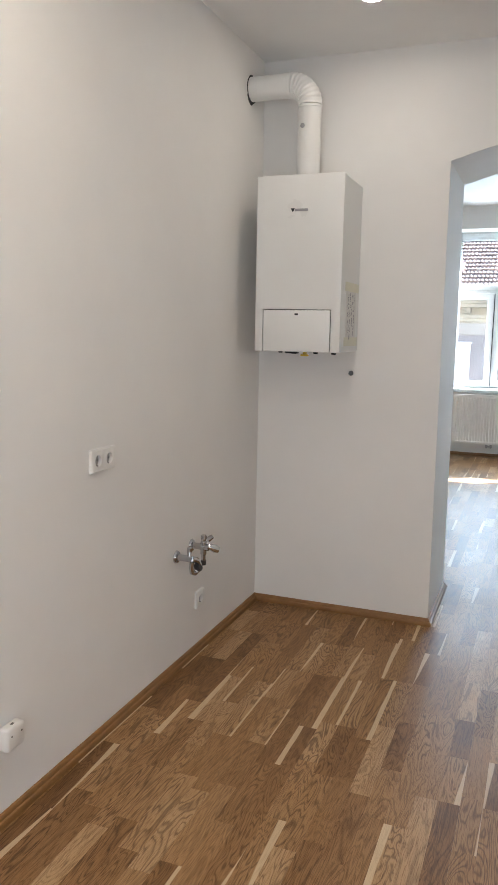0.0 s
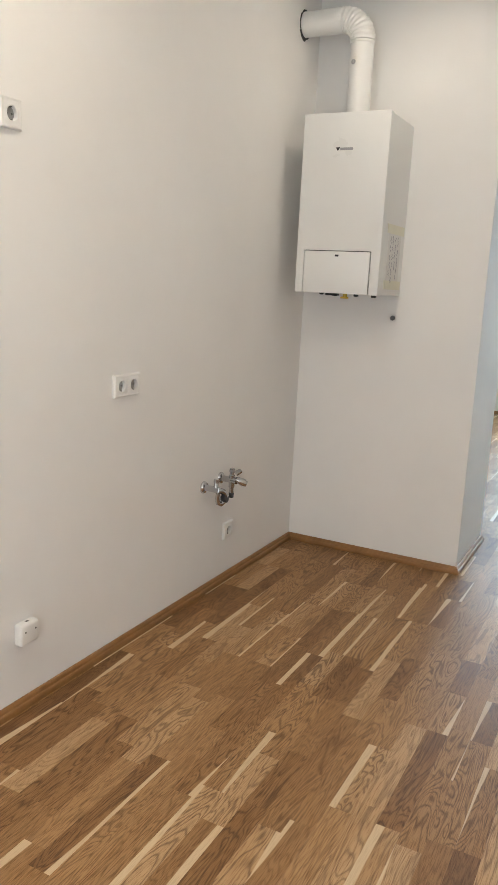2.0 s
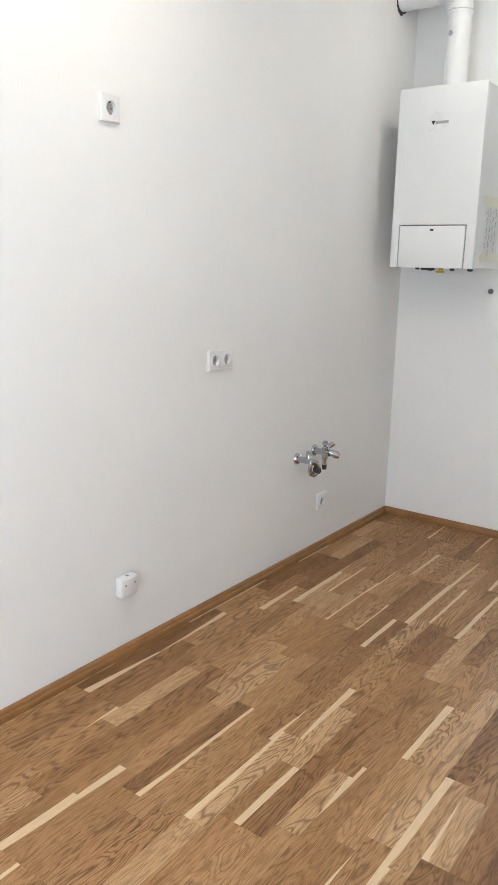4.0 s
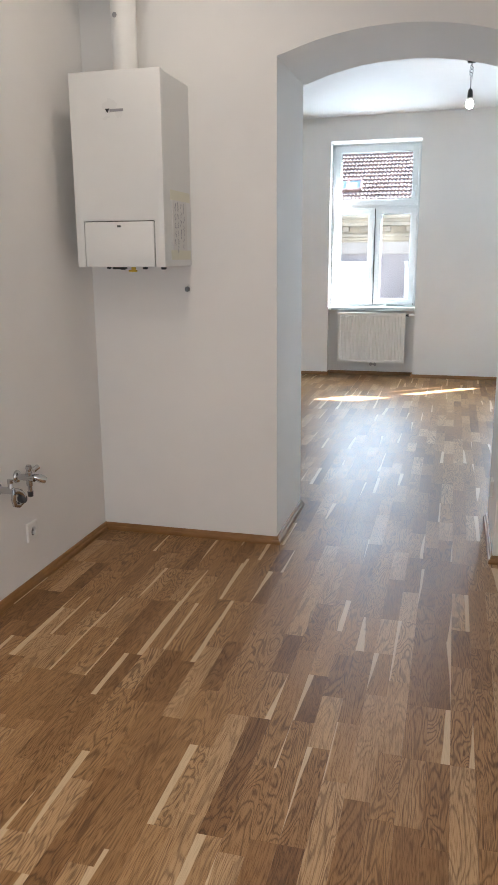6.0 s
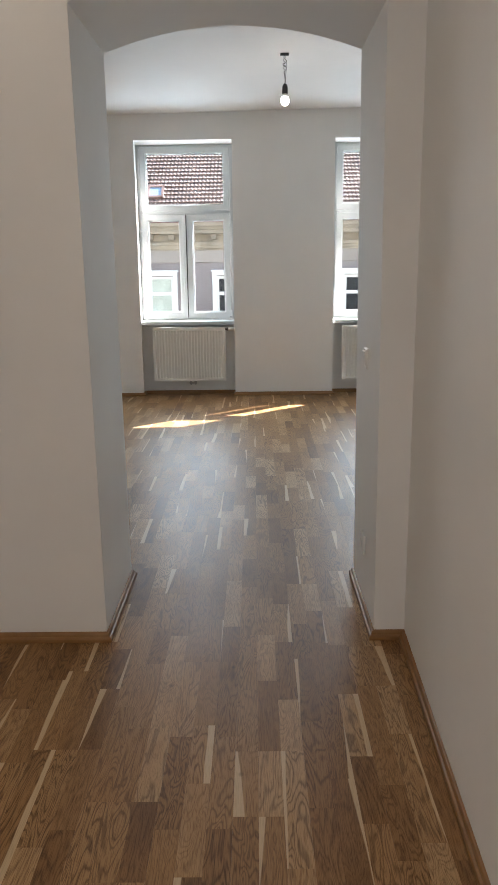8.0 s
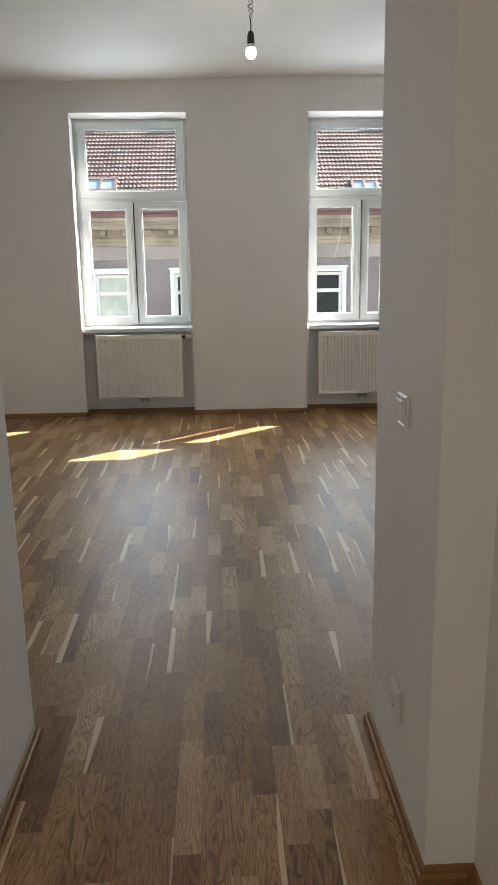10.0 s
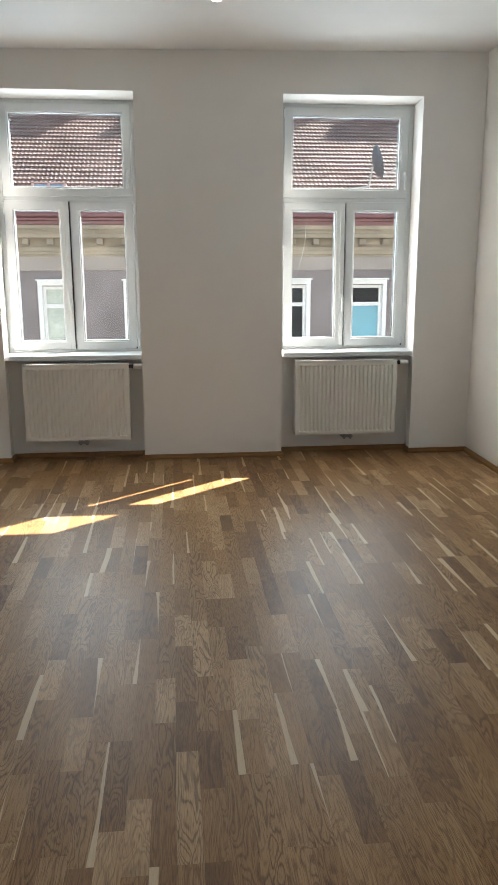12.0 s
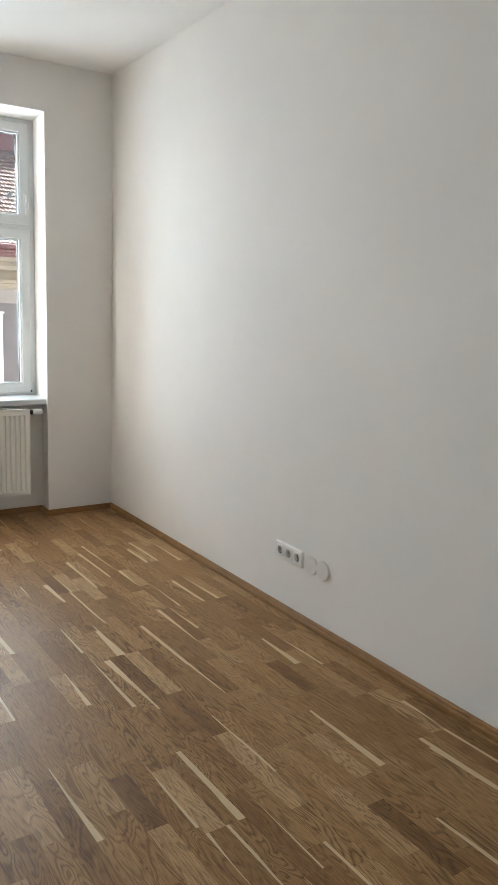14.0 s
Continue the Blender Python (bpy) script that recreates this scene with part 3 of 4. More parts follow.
def on_west(y, z):
    return pose(KX0 + 0.0005, y, z, 0, 0, 90)


def on_east(x, y, z):
    return pose(x - 0.0005, y, z, 0, 0, -90)


def on_living_east(y, z):
    lean = math.atan2(LX1 - LX1S, LY1 - AY1)
    return pose(LX1S + (y - AY1) * math.tan(lean) - 0.0005, y, z, 0, 0, -90 - math.degrees(lean))


socket_set(2, on_west(2.214, 1.019), "white double wall socket on the kitchen wall")
socket_set(1, on_west(1.658, 1.831), "white single wall socket high on the kitchen wall")
socket_set(1, on_west(3.030, 0.249), "white single wall socket below the water valves")
socket_set(1, on_east(AX1 + 0.0135, 4.062, 0.288), "white single wall socket low in the arch reveal")
socket_set(3, on_living_east(7.204, 0.309), "white triple wall socket low on the living room wall")

# rocker switch in the arch reveal
sw = thing("light_switch", "white rocker light switch in the arch reveal", "switch")
part("cover_frame", rect_frame(bmesh.new(), -0.0405, 0.0405, -0.0405, 0.0405, -0.0095, 0.0, 0.012, 0.004), PLASTIC, sw)
bm = boxed(-0.0285, 0.0285, -0.010, 0.0, -0.0285, 0.0285, 0.002)
for v in bm.verts:
    if v.co.y < -0.005:
        v.co.y -= 0.007 * (0.5 + v.co.z / 0.057)
part("rocker", bm, PLASTIC, sw, "white rocker pressed in at the bottom")
sw.matrix_world = on_east(AX1 + 0.0095, 4.069, 1.064)

# blank round covers
for y in (7.030, 6.943):
    cap = thing("blank_cover", "flat round white junction box cover on the wall", "junction cover", "round covers")
    part("disc", lathe(bmesh.new(), [(0.046, 0.0), (0.046, 0.0055), (0.0435, 0.0085), (0.012, 0.0092)], pose(0, 0, 0, 90), 40), PLASTIC, cap, smooth=True)
    part("screw", lathe(bmesh.new(), [(0.0035, 0.008), (0.0035, 0.0098)], pose(0, 0, 0, 90), 10), PLASTIC, cap)
    cap.matrix_world = on_living_east(y, 0.302)

# surface box for the cooker connection
cb = thing("connection_box", "small white surface-mounted cable connection box", "junction box")
part("housing", boxed(-0.041, 0.041, -0.036, 0.0, -0.037, 0.037, 0.010, 3), PLASTIC, cb, smooth=True)
for dx in (-0.022, 0.022):
    part("screw", lathe(bmesh.new(), [(0.0032, 0), (0.0032, 0.0012)], pose(dx, -0.0356, 0.010, 90), 10), CONTACT, cb, "recessed grey screw")
part("latch", boxed(-0.006, 0.006, -0.024, -0.016, 0.0365, 0.0378), CONTACT, cb)
cb.matrix_world = on_west(1.686, 0.271)

# ---- boiler ----
BX0, BX1, BYF, BZ0, BZ1 = -1.284, -0.867, 3.408, 1.375, 2.178
boiler = thing("gas_boiler", "white wall-hung gas boiler with a lower flap", "boiler", at=pose((BX0 + BX1) / 2, KY1, BZ0))
bits = []
bits.append(part("body", boxed(BX0 + 0.004, BX1 - 0.002, BYF + 0.02, KY1 + 0.001, BZ0 + 0.002, BZ1 - 0.003, 0.004), ENAMEL, boiler))
bm = bmesh.new()
FX0, FX1, FZ1 = -1.242, -0.916, 1.569
# front cover in one piece, cut out round the flap
gap = 0.0035
outline = [(BX0, BZ0), (FX0 - gap, BZ0), (FX0 - gap, FZ1 + gap), (FX1 + gap, FZ1 + gap), (FX1 + gap, BZ0), (BX1, BZ0), (BX1, BZ1), (BX0, BZ1)]
face = bm.faces.new([bm.verts.new((x, BYF, z)) for x, z in outline])
ext = bmesh.ops.extrude_face_region(bm, geom=[face])
bmesh.ops.translate(bm, vec=(0, 0.034, 0), verts=[v for v in ext["geom"] if isinstance(v, bmesh.types.BMVert)])
bmesh.ops.bevel(bm, geom=bm.edges[:], offset=0.004, segments=2, affect="EDGES", profile=0.5)
bits.append(part("front_cover", bm, ENAMEL, boiler, "smooth white enamelled front cover", smooth=True))
bits.append(part("recess", boxed(FX0 - 0.004, FX1 + 0.004, BYF + 0.016, BYF + 0.022, BZ0 + 0.004, FZ1 + 0.005), DARK, boiler))
flap = part("flap", boxed(FX0, FX1, BYF - 0.001, BYF + 0.014, BZ0 + 0.001, FZ1, 0.004, 2), ENAMEL, boiler, "white control flap hinged at the bottom", smooth=True)
bits.append(flap)
bits.append(part("catch", boxed(-1.087, -1.069, BYF - 0.003, BYF + 0.002, 1.545, 1.554, 0.002), DARK, boiler))
bm = bmesh.new()
tri = [bm.verts.new((x, BYF - 0.0018, z)) for x, z in ((-1.119, 2.029), (-1.098, 2.029), (-1.1085, 2.012))]
tri2 = [bm.verts.new((v.co.x, BYF + 0.002, v.co.z)) for v in tri]
bm.faces.new(tri)
for k in range(3):
    bm.faces.new((tri[k], tri[(k + 1) % 3], tri2[(k + 1) % 3], tri2[k]))
bits.append(part("badge_mark", bm, DARK, boiler, "small dark triangular badge"))
bits.append(part("badge_bar", boxed(-1.098, -1.036, BYF - 0.0014, BYF + 0.002, 2.016, 2.027, 0.0008), GREYBAR, boiler, "grey maker's bar"))
for x, r, h in ((-1.20, 0.011, 0.008), (-1.13, 0.014, 0.012), (-1.02, 0.012, 0.010), (-0.93, 0.013, 0.011)):
    part("pipe_connection", lathe(bmesh.new(), [(r, 0.0), (r, -h), (r * 0.8, -h - 0.004)], pose(x, 3.55, BZ0 + 0.003), 12), DARK, boiler, "dark pipe stub under the casing")
part("drain_tray", boxed(-1.16, -1.10, 3.50, 3.53, BZ0 - 0.010, BZ0 + 0.003), DARK, boiler, "dark drain tray")
bm = lathe(bmesh.new(), [(0.010, 0.0), (0.010, -0.020), (0.007, -0.022)], pose(-1.065, 3.52, BZ0 + 0.003), 12)
box(bm, -1.085, -1.045, 3.505, 3.520, BZ0 - 0.022, BZ0 - 0.013, 0.003)
bits.append(part("gas_tap", bm, surface("yellow_lacquer", (0.72, 0.50, 0.05), 0.4), boiler, "yellow gas tap"))
bits.append(part("flue_collar", lathe(bmesh.new(), [(0.062, -0.004), (0.062, 0.012), (0.057, 0.014)], pose(-1.096, 3.590, BZ1), 28), STEEL, boiler, "grey steel flue collar", smooth=True))
for child in boiler.children:
    child.matrix_parent_inverse = boiler.matrix_world.inverted()

# handwritten sheet taped to the boiler's side
note = thing("taped_note", "handwritten paper sheet held with yellowed tape", "note", at=pose(BX1, 3.64, 1.55))
nb = [part("sheet", boxed(BX1 - 0.0015, BX1 + 0.0006, 3.515, 3.700, 1.445, 1.668), PAPER, note)]
for z0, z1 in ((1.662, 1.704), (1.406, 1.447)):
    nb.append(part("tape", boxed(BX1 - 0.0014, BX1 + 0.0011, 3.490, 3.745, z0, z1), TAPE, note, "strip of yellowed clear tape"))
rng = random.Random(5)
for yy, top, low in ((3.545, 1.650, 1.470), (3.580, 1.655, 1.458), (3.617, 1.650, 1.500), (3.655, 1.652, 1.465)):
    z = top
    while z > low:
        word, pts = rng.uniform(0.018, 0.045), []
        n = max(4, int(word / 0.0035))
        for k in range(n + 1):
            pts.append((BX1 + 0.0010, yy + rng.uniform(-0.010, 0.010), z - word * k / n))
        part("ink_stroke", tube(bmesh.new(), pts, 0.0013, 5), INK, note)
        z -= word + rng.uniform(0.006, 0.014)
for child in note.children:
    child.matrix_parent_inverse = note.matrix_world.inverted()

# flue pipe: up, round a corrugated bend, into the wall
FLX, FLY, FLZ, FR = -1.096, 3.590, 2.622, 0.0545
flue = thing("flue_pipe", "white enamelled flue pipe with a corrugated bend", "flue pipe", at=pose(FLX, FLY, BZ1))
fb = [part("riser", lathe(bmesh.new(), [(FR, BZ1 + 0.010), (FR, FLZ - 0.112), (FR + 0.0025, FLZ - 0.110), (FR + 0.0025, FLZ - 0.100)], pose(FLX, FLY, 0), 36), ENAMEL, flue, smooth=True)]
path, radii = [], []
BEND = 0.098
for k in range(61):
    a = math.radians(90) * k / 60
    path.append((FLX - BEND + BEND * math.cos(a), FLY, FLZ - BEND + BEND * math.sin(a)))
    radii.append(FR + 0.003 + 0.0016 * math.cos(k / 60 * 2 * math.pi * 9))
fb.append(part("bend", tube(bmesh.new(), path, radii, 32), ENAMEL, flue, "corrugated white bend", smooth=True))
fb.append(part("spigot", tube(bmesh.new(), [(FLX - BEND + 0.004, FLY, FLZ), (KX0 + 0.1, FLY, FLZ), (KX0 - 0.03, FLY, FLZ)], FR + 0.001, 36), ENAMEL, flue, smooth=True))
fb.append(part("test_plug", lathe(bmesh.new(), [(0.011, 0.0), (0.011, 0.004), (0.008, 0.006)], pose(FLX - 0.018, FLY - FR + 0.0035, 2.424, 90, 0, -18), 16), GREYBAR, flue, "grey test point plug", smooth=True))
for child in flue.children:
    child.matrix_parent_inverse = flue.matrix_world.inverted()
# ragged dark gap where the flue enters the wall
bm = bmesh.new()
rng = random.Random(3)
ring = 40
r1 = [0.0605 + 0.006 * rng.random() + (0.010 if 24 <= j <= 30 else 0) for j in range(ring)]
outer_ring = [bm.verts.new((KX0 + 0.0012, FLY + r1[j] * math.cos(2 * math.pi * j / ring), FLZ + r1[j] * math.sin(2 * math.pi * j / ring))) for j in range(ring)]
inner_ring = [bm.verts.new((KX0 + 0.0012, FLY + 0.05 * math.cos(2 * math.pi * j / ring), FLZ + 0.05 * math.sin(2 * math.pi * j / ring))) for j in range(ring)]
back_ring = [bm.verts.new((KX0 - 0.01, FLY + r1[j] * math.cos(2 * math.pi * j / ring), FLZ + r1[j] * math.sin(2 * math.pi * j / ring))) for j in range(ring)]
for j in range(ring):
    n2 = (j + 1) % ring
    bm.faces.new((outer_ring[j], outer_ring[n2], inner_ring[n2], inner_ring[j]))
    bm.faces.new((outer_ring[j], outer_ring[n2], back_ring[n2], back_ring[j]))
gap = tagged(part("wall_gap", bm, SEAL_AND_GAP), "ragged dark gap round the flue in the plaster", "wall opening", kind="structure")

# capped pipe end below the boiler
stub = thing("pipe_stub", "capped chrome pipe end in a round wall hole", "pipe stub", at=pose(-0.893, KY1, 1.269))
sb = [part("hole_rim", lathe(bmesh.new(), [(0.020, -0.002), (0.020, 0.0012), (0.016, 0.002)], pose(-0.893, KY1, 1.269, 90), 24), PLASTIC, stub, "white filler rim")]
sb.append(part("cap", lathe(bmesh.new(), [(0.013, 0.0), (0.013, 0.016), (0.009, 0.020)], pose(-0.894, KY1, 1.267, 90, 0, 12), 8), CONTACT, stub, "dark metal cap"))
for child in stub.children:
    child.matrix_parent_inverse = stub.matrix_world.inverted()


# ---- water valves ----
def rosette(bm, y, z):
    lathe(bm, [(0.028, 0.0), (0.028, 0.002), (0.024, 0.010), (0.015, 0.014), (0.013, 0.030)], pose(KX0, y, z, 0, 90), 24)
    return bm


valve1 = thing("angle_valve", "chrome angle valve with a looped drain elbow", "water valve", "kitchen water valves", at=pose(KX0, 2.835, 0.502))
vb = [part("rosette", rosette(bmesh.new(), 2.835, 0.502), CHROME, valve1, smooth=True)]
bm = tube(bmesh.new(), [(KX0 + 0.02, 2.835, 0.502), (KX0 + 0.075, 2.840, 0.500)], [0.014, 0.015], 16)
tube(bm, [(KX0 + 0.062, 2.838, 0.495), (KX0 + 0.062, 2.840, 0.530), (KX0 + 0.062, 2.840, 0.536)], [0.011, 0.011, 0.008], 14)
tube(bm, [(KX0 + 0.062, 2.838, 0.548), (KX0 + 0.062, 2.838, 0.532)], [0.0125, 0.0125], 6)
vb.append(part("valve_body", bm, CHROME, valve1, smooth=True))
loop = [(KX0 + 0.070, 2.842, 0.497), (KX0 + 0.074, 2.862, 0.492), (KX0 + 0.074, 2.885, 0.482), (KX0 + 0.074, 2.900, 0.462), (KX0 + 0.072, 2.896, 0.440), (KX0 + 0.068, 2.876, 0.428), (KX0 + 0.066, 2.856, 0.436), (KX0 + 0.066, 2.848, 0.458), (KX0 + 0.067, 2.850, 0.480)]
vb.append(part("drain_elbow", tube(bmesh.new(), loop, [0.013, 0.013, 0.014, 0.016, 0.016, 0.013, 0.011, 0.010, 0.010], 14), CHROME, valve1, "curved chrome drain elbow", smooth=True))
vb.append(part("outlet_nut", lathe(bmesh.new(), [(0.019, -0.012), (0.021, -0.008), (0.021, 0.008), (0.018, 0.012)], pose(KX0 + 0.078, 2.893, 0.452, 0, 75), 8), DARK, valve1, "dark outlet nut"))
for child in valve1.children:
    child.matrix_parent_inverse = valve1.matrix_world.inverted()
valve1.location += Vector((0, -0.035, 0.005))

valve2 = thing("angle_valve", "chrome appliance valve with a lever handle", "water valve", "kitchen water valves", at=pose(KX0, 3.012, 0.508))
vb = [part("rosette", rosette(bmesh.new(), 3.012, 0.508), CHROME, valve2, smooth=True)]
bm = tube(bmesh.new(), [(KX0 + 0.02, 3.012, 0.508), (KX0 + 0.085, 3.014, 0.506)], [0.014, 0.016], 16)
tube(bm, [(KX0 + 0.060, 3.013, 0.445), (KX0 + 0.060, 3.013, 0.470), (KX0 + 0.060, 3.013, 0.475), (KX0 + 0.060, 3.013, 0.530), (KX0 + 0.060, 3.013, 0.534), (KX0 + 0.060, 3.013, 0.562)], [0.010, 0.010, 0.014, 0.014, 0.010, 0.010], 16)
lathe(bm, [(0.015, 0), (0.015, 0.012)], pose(KX0 + 0.060, 3.013, 0.545), 6)
vb.append(part("valve_body", bm, CHROME, valve2, smooth=True))
vb.append(part("lever", tube(bmesh.new(), [(KX0 + 0.075, 3.016, 0.512), (KX0 + 0.090, 3.026, 0.506), (KX0 + 0.106, 3.036, 0.498), (KX0 + 0.120, 3.044, 0.490)], [0.012, 0.016, 0.019, 0.013], 12), CHROME, valve2, "chrome lever", smooth=True))
vb.append(part("top_spindle", tube(bmesh.new(), [(KX0 + 0.070, 3.030, 0.535), (KX0 + 0.085, 3.050, 0.548)], [0.013, 0.011], 10), CHROME, valve2, smooth=True))
vb.append(part("hose_end", tube(bmesh.new(), [(KX0 + 0.060, 3.013, 0.447), (KX0 + 0.060, 3.013, 0.425)], [0.0125, 0.011], 12), DARK, valve2, "dark outlet thread"))
for child in valve2.children:
    child.matrix_parent_inverse = valve2.matrix_world.inverted()
valve2.location += Vector((0, -0.062, 0.012))

# ---- lamps that show, and the added downlight ----
# the third fixture is made up to hold the added lamp
for lx, ly, watts in LAMP_SPOTS:
    dl = thing("ceiling_downlight", "round recessed ceiling spotlight, lit warm white", "ceiling light", "kitchen downlights", at=pose(lx, ly, KZ))
    ring_ob = part("trim_ring", lathe(bmesh.new(), [(0.046, 0.001), (0.046, -0.003), (0.040, -0.006), (0.036, -0.004), (0.036, 0.001)], pose(lx, ly, KZ), 32), PLASTIC, dl, smooth=True)
    lens_ob = part("lens", lathe(bmesh.new(), [(0.035, 0.001), (0.035, -0.0025), (0.001, -0.0025)], pose(lx, ly, KZ), 32), LENS, dl, "glowing lens")
    for child in dl.children:
        child.matrix_parent_inverse = dl.matrix_world.inverted()

PX, PY = 0.394, 7.30
LZP = ceiling_z(PX)
pend = thing("bulb_pendant", "bare lit bulb in a black holder on a twisted cable", "pendant light", at=pose(PX, PY, LZP))
pb = [part("terminal_block", boxed(PX - 0.035, PX + 0.030, PY - 0.018, PY + 0.018, LZP - 0.016, LZP + 0.001, 0.003), DARK, pend)]
for s, mat in ((0, STEEL), (1, DARK)):
    pts = []
    for k in range(40):
        f = k / 39
        w = 0.014 * math.sin(f * math.pi) + 0.002
        pts.append((PX + w * math.sin(f * 17 + s * 2.6), PY + w * math.cos(f * 13 + s * 2.1), LZP - 0.006 - 0.150 * f))
    pb.append(part("loose_wire", tube(bmesh.new(), pts, 0.0028, 6), mat, pend, smooth=True))
pb.append(part("cable", tube(bmesh.new(), [(PX, PY, LZP - 0.150), (PX + 0.002, PY, LZP - 0.2), (PX - 0.001, PY, LZP - 0.208), (PX, PY, LZP - 0.220)], [0.0045, 0.0035, 0.0035, 0.005], 8), DARK, pend, "black cable", smooth=True))
ZB = LZP - 0.212
pb.append(part("lamp_holder", lathe(bmesh.new(), [(0.006, 0.0), (0.014, -0.006), (0.020, -0.020), (0.0215, -0.050), (0.0215, -0.072), (0.019, -0.074)], pose(PX, PY, ZB), 24), DARK, pend, "black plastic lamp holder", smooth=True))
bulb_ob = part("bulb", lathe(bmesh.new(), [(0.012, -0.072), (0.016, -0.082), (0.026, -0.100), (0.0310, -0.118), (0.0295, -0.136), (0.021, -0.150), (0.008, -0.156)], pose(PX, PY, ZB), 28), BULB, pend, "glowing frosted bulb", smooth=True)
pb.append(part("bulb_neck", lathe(bmesh.new(), [(0.0165, -0.070), (0.018, -0.078), (0.0245, -0.098)], pose(PX, PY, ZB), 24), PLASTIC, pend, smooth=True))
for child in pend.children:
    child.matrix_parent_inverse = pend.matrix_world.inverted()

# ---- outside ----
PLASTER = surface("grey_render", (0.225, 0.195, 0.200), 0.9, vary=0.35, scale=0.9, fine=30, bump=0.4, depth=0.01)
STUCCO = surface("weathered_stucco", (0.37, 0.310, 0.245), 0.9, vary=0.5, scale=1.5, fine=25, bump=0.4, depth=0.01)
OUTPAINT = surface("house_paint", (0.42, 0.41, 0.38), 0.85, vary=0.15, scale=0.6, fine=20)
WHITEWOOD = surface("old_white_paint", (0.72, 0.72, 0.73), 0.5, vary=0.12, scale=5)
TILE = surface("clay_tile", (0.21, 0.145, 0.128), 0.44, vary=0.4, scale=1.2, fine=18, bump=0.3, depth=0.004)
GUTTER = surface("red_sheet_metal", (0.15, 0.055, 0.060), 0.45, vary=0.3, scale=3)
BRICKISH = surface("red_flashing", (0.15, 0.075, 0.075), 0.6, vary=0.3, scale=3)
DARKGLASS = surface("dark_pane", (0.02, 0.022, 0.026), 0.10, bump=0)
DARKGLASS.node_tree.nodes["Principled BSDF"].inputs["Specular IOR Level"].default_value = 0.08
BLIND = surface("turquoise_blind", (0.17, 0.40, 0.50), 0.8, vary=0.1, scale=3)
NET = surface("pale_curtain", (0.50, 0.55, 0.50), 0.9, vary=0.35, scale=4)
ASPHALT = surface("asphalt", (0.05, 0.05, 0.052), 0.9, vary=0.2, scale=0.4, fine=20)
DISHGREY = surface("dish_enamel", (0.12, 0.125, 0.135), 0.5, vary=0.1)

GZ = -9.0
setting(part("ground", boxed(-1500, 1500, -1500, 1500, GZ - 1.0, GZ), ASPHALT), "grey asphalt street far below the windows", "street")

# our own house around the flat, unseen: street front above, below and beside the rooms
# added to halve the sky light on the facade across the street
bm = bmesh.new()
for x0, x1, z0, z1 in ((-16, LX0 - 0.2, GZ, 8.0), (LX1 + 0.2, 16, GZ, 8.0), (LX0 - 0.2, LX1 + 0.2, 3.2, 8.0), (LX0 - 0.2, LX1 + 0.2, GZ, -0.16)):
    box(bm, x0, x1, WOUT - 0.4, WOUT, z0, z1)
setting(part("wall_street_front", bm, OUTPAINT), "unseen pale painted street front, added to cut sky light", "facade")
setting(part("roof_slab", boxed(-16, 16, -4, WOUT - 0.4, 3.6, 8.0), OUTPAINT), "unseen block for the storeys above the flat", "building")

# house across the street
FY = 24.0
house = thing("apartment_building", "grey old apartment building with a tiled roof across the street", "building", at=pose(1.0, FY, GZ))
hp = []
OPEN = [(-7.42, -6.45), (-5.30, -4.33), (-3.18, -2.21), (-1.00, -0.03), (0.90, 1.87), (2.77, 3.74), (4.84, 5.81), (6.92, 7.89), (9.0, 9.97), (11.1, 12.07)]
HX0, HX1, WZ0, WZ1 = -14.0, 18.0, -0.85, 1.06
bm = bmesh.new()
box(bm, HX0, HX1, FY, FY + 0.5, WZ1, 2.6)
box(bm, HX0, HX1, FY, FY + 0.5, GZ, WZ0)
edges = [HX0] + [e for o in OPEN for e in o] + [HX1]
for k in range(0, len(edges), 2):
    box(bm, edges[k], edges[k + 1], FY, FY + 0.5, WZ0, WZ1)
hp.append(part("wall", bm, PLASTER, house, "grey weathered render"))
for sx in (HX0, HX1 - 0.5):
    part("gable_wall", boxed(sx, sx + 0.5, FY + 0.5, FY + 9, GZ, 2.7), PLASTER, house)
# cornice: plain frieze, moulding, bracket course, crown
hp.append(part("frieze", boxed(HX0, HX1, FY - 0.05, FY, 1.45, 1.80, 0.01), surface("pale_frieze", (0.33, 0.290, 0.270), 0.9, vary=0.3, scale=1.2, fine=25), house, "pale plain frieze"))
def moulding(profile):
    """A moulding of the given (depth, height) profile along the whole front."""
    bm = bmesh.new()
    ends = [[bm.verts.new((x, FY - d, z)) for d, z in profile] for x in (HX0, HX1)]
    for k in range(len(profile)):
        n = (k + 1) % len(profile)
        bm.faces.new((ends[0][k], ends[0][n], ends[1][n], ends[1][k]))
    bm.faces.new(ends[0][::-1])
    bm.faces.new(ends[1])
    return bm


bm = moulding([(0.0, 1.80), (0.06, 1.80), (0.075, 1.835), (0.11, 1.855), (0.125, 1.93), (0.155, 1.945), (0.165, 2.03), (0.0, 2.03)])
hp.append(part("lower_moulding", bm, STUCCO, house, "stepped stucco moulding"))
hp.append(part("bracket_course", boxed(HX0, HX1, FY - 0.06, FY, 2.03, 2.26), STUCCO, house))
bm = moulding([(0.0, 2.26), (0.36, 2.26), (0.375, 2.36), (0.40, 2.375), (0.43, 2.43), (0.48, 2.47), (0.49, 2.56), (0.0, 2.56)])
hp.append(part("crown_moulding", bm, STUCCO, house, "stained stucco crown moulding"))
# darker stucco: the shade under the crown is put into the bracket colour
bmesh_b = boxed(-0.085, 0.085, FY - 0.30, FY - 0.05, 2.09, 2.255, 0.015)
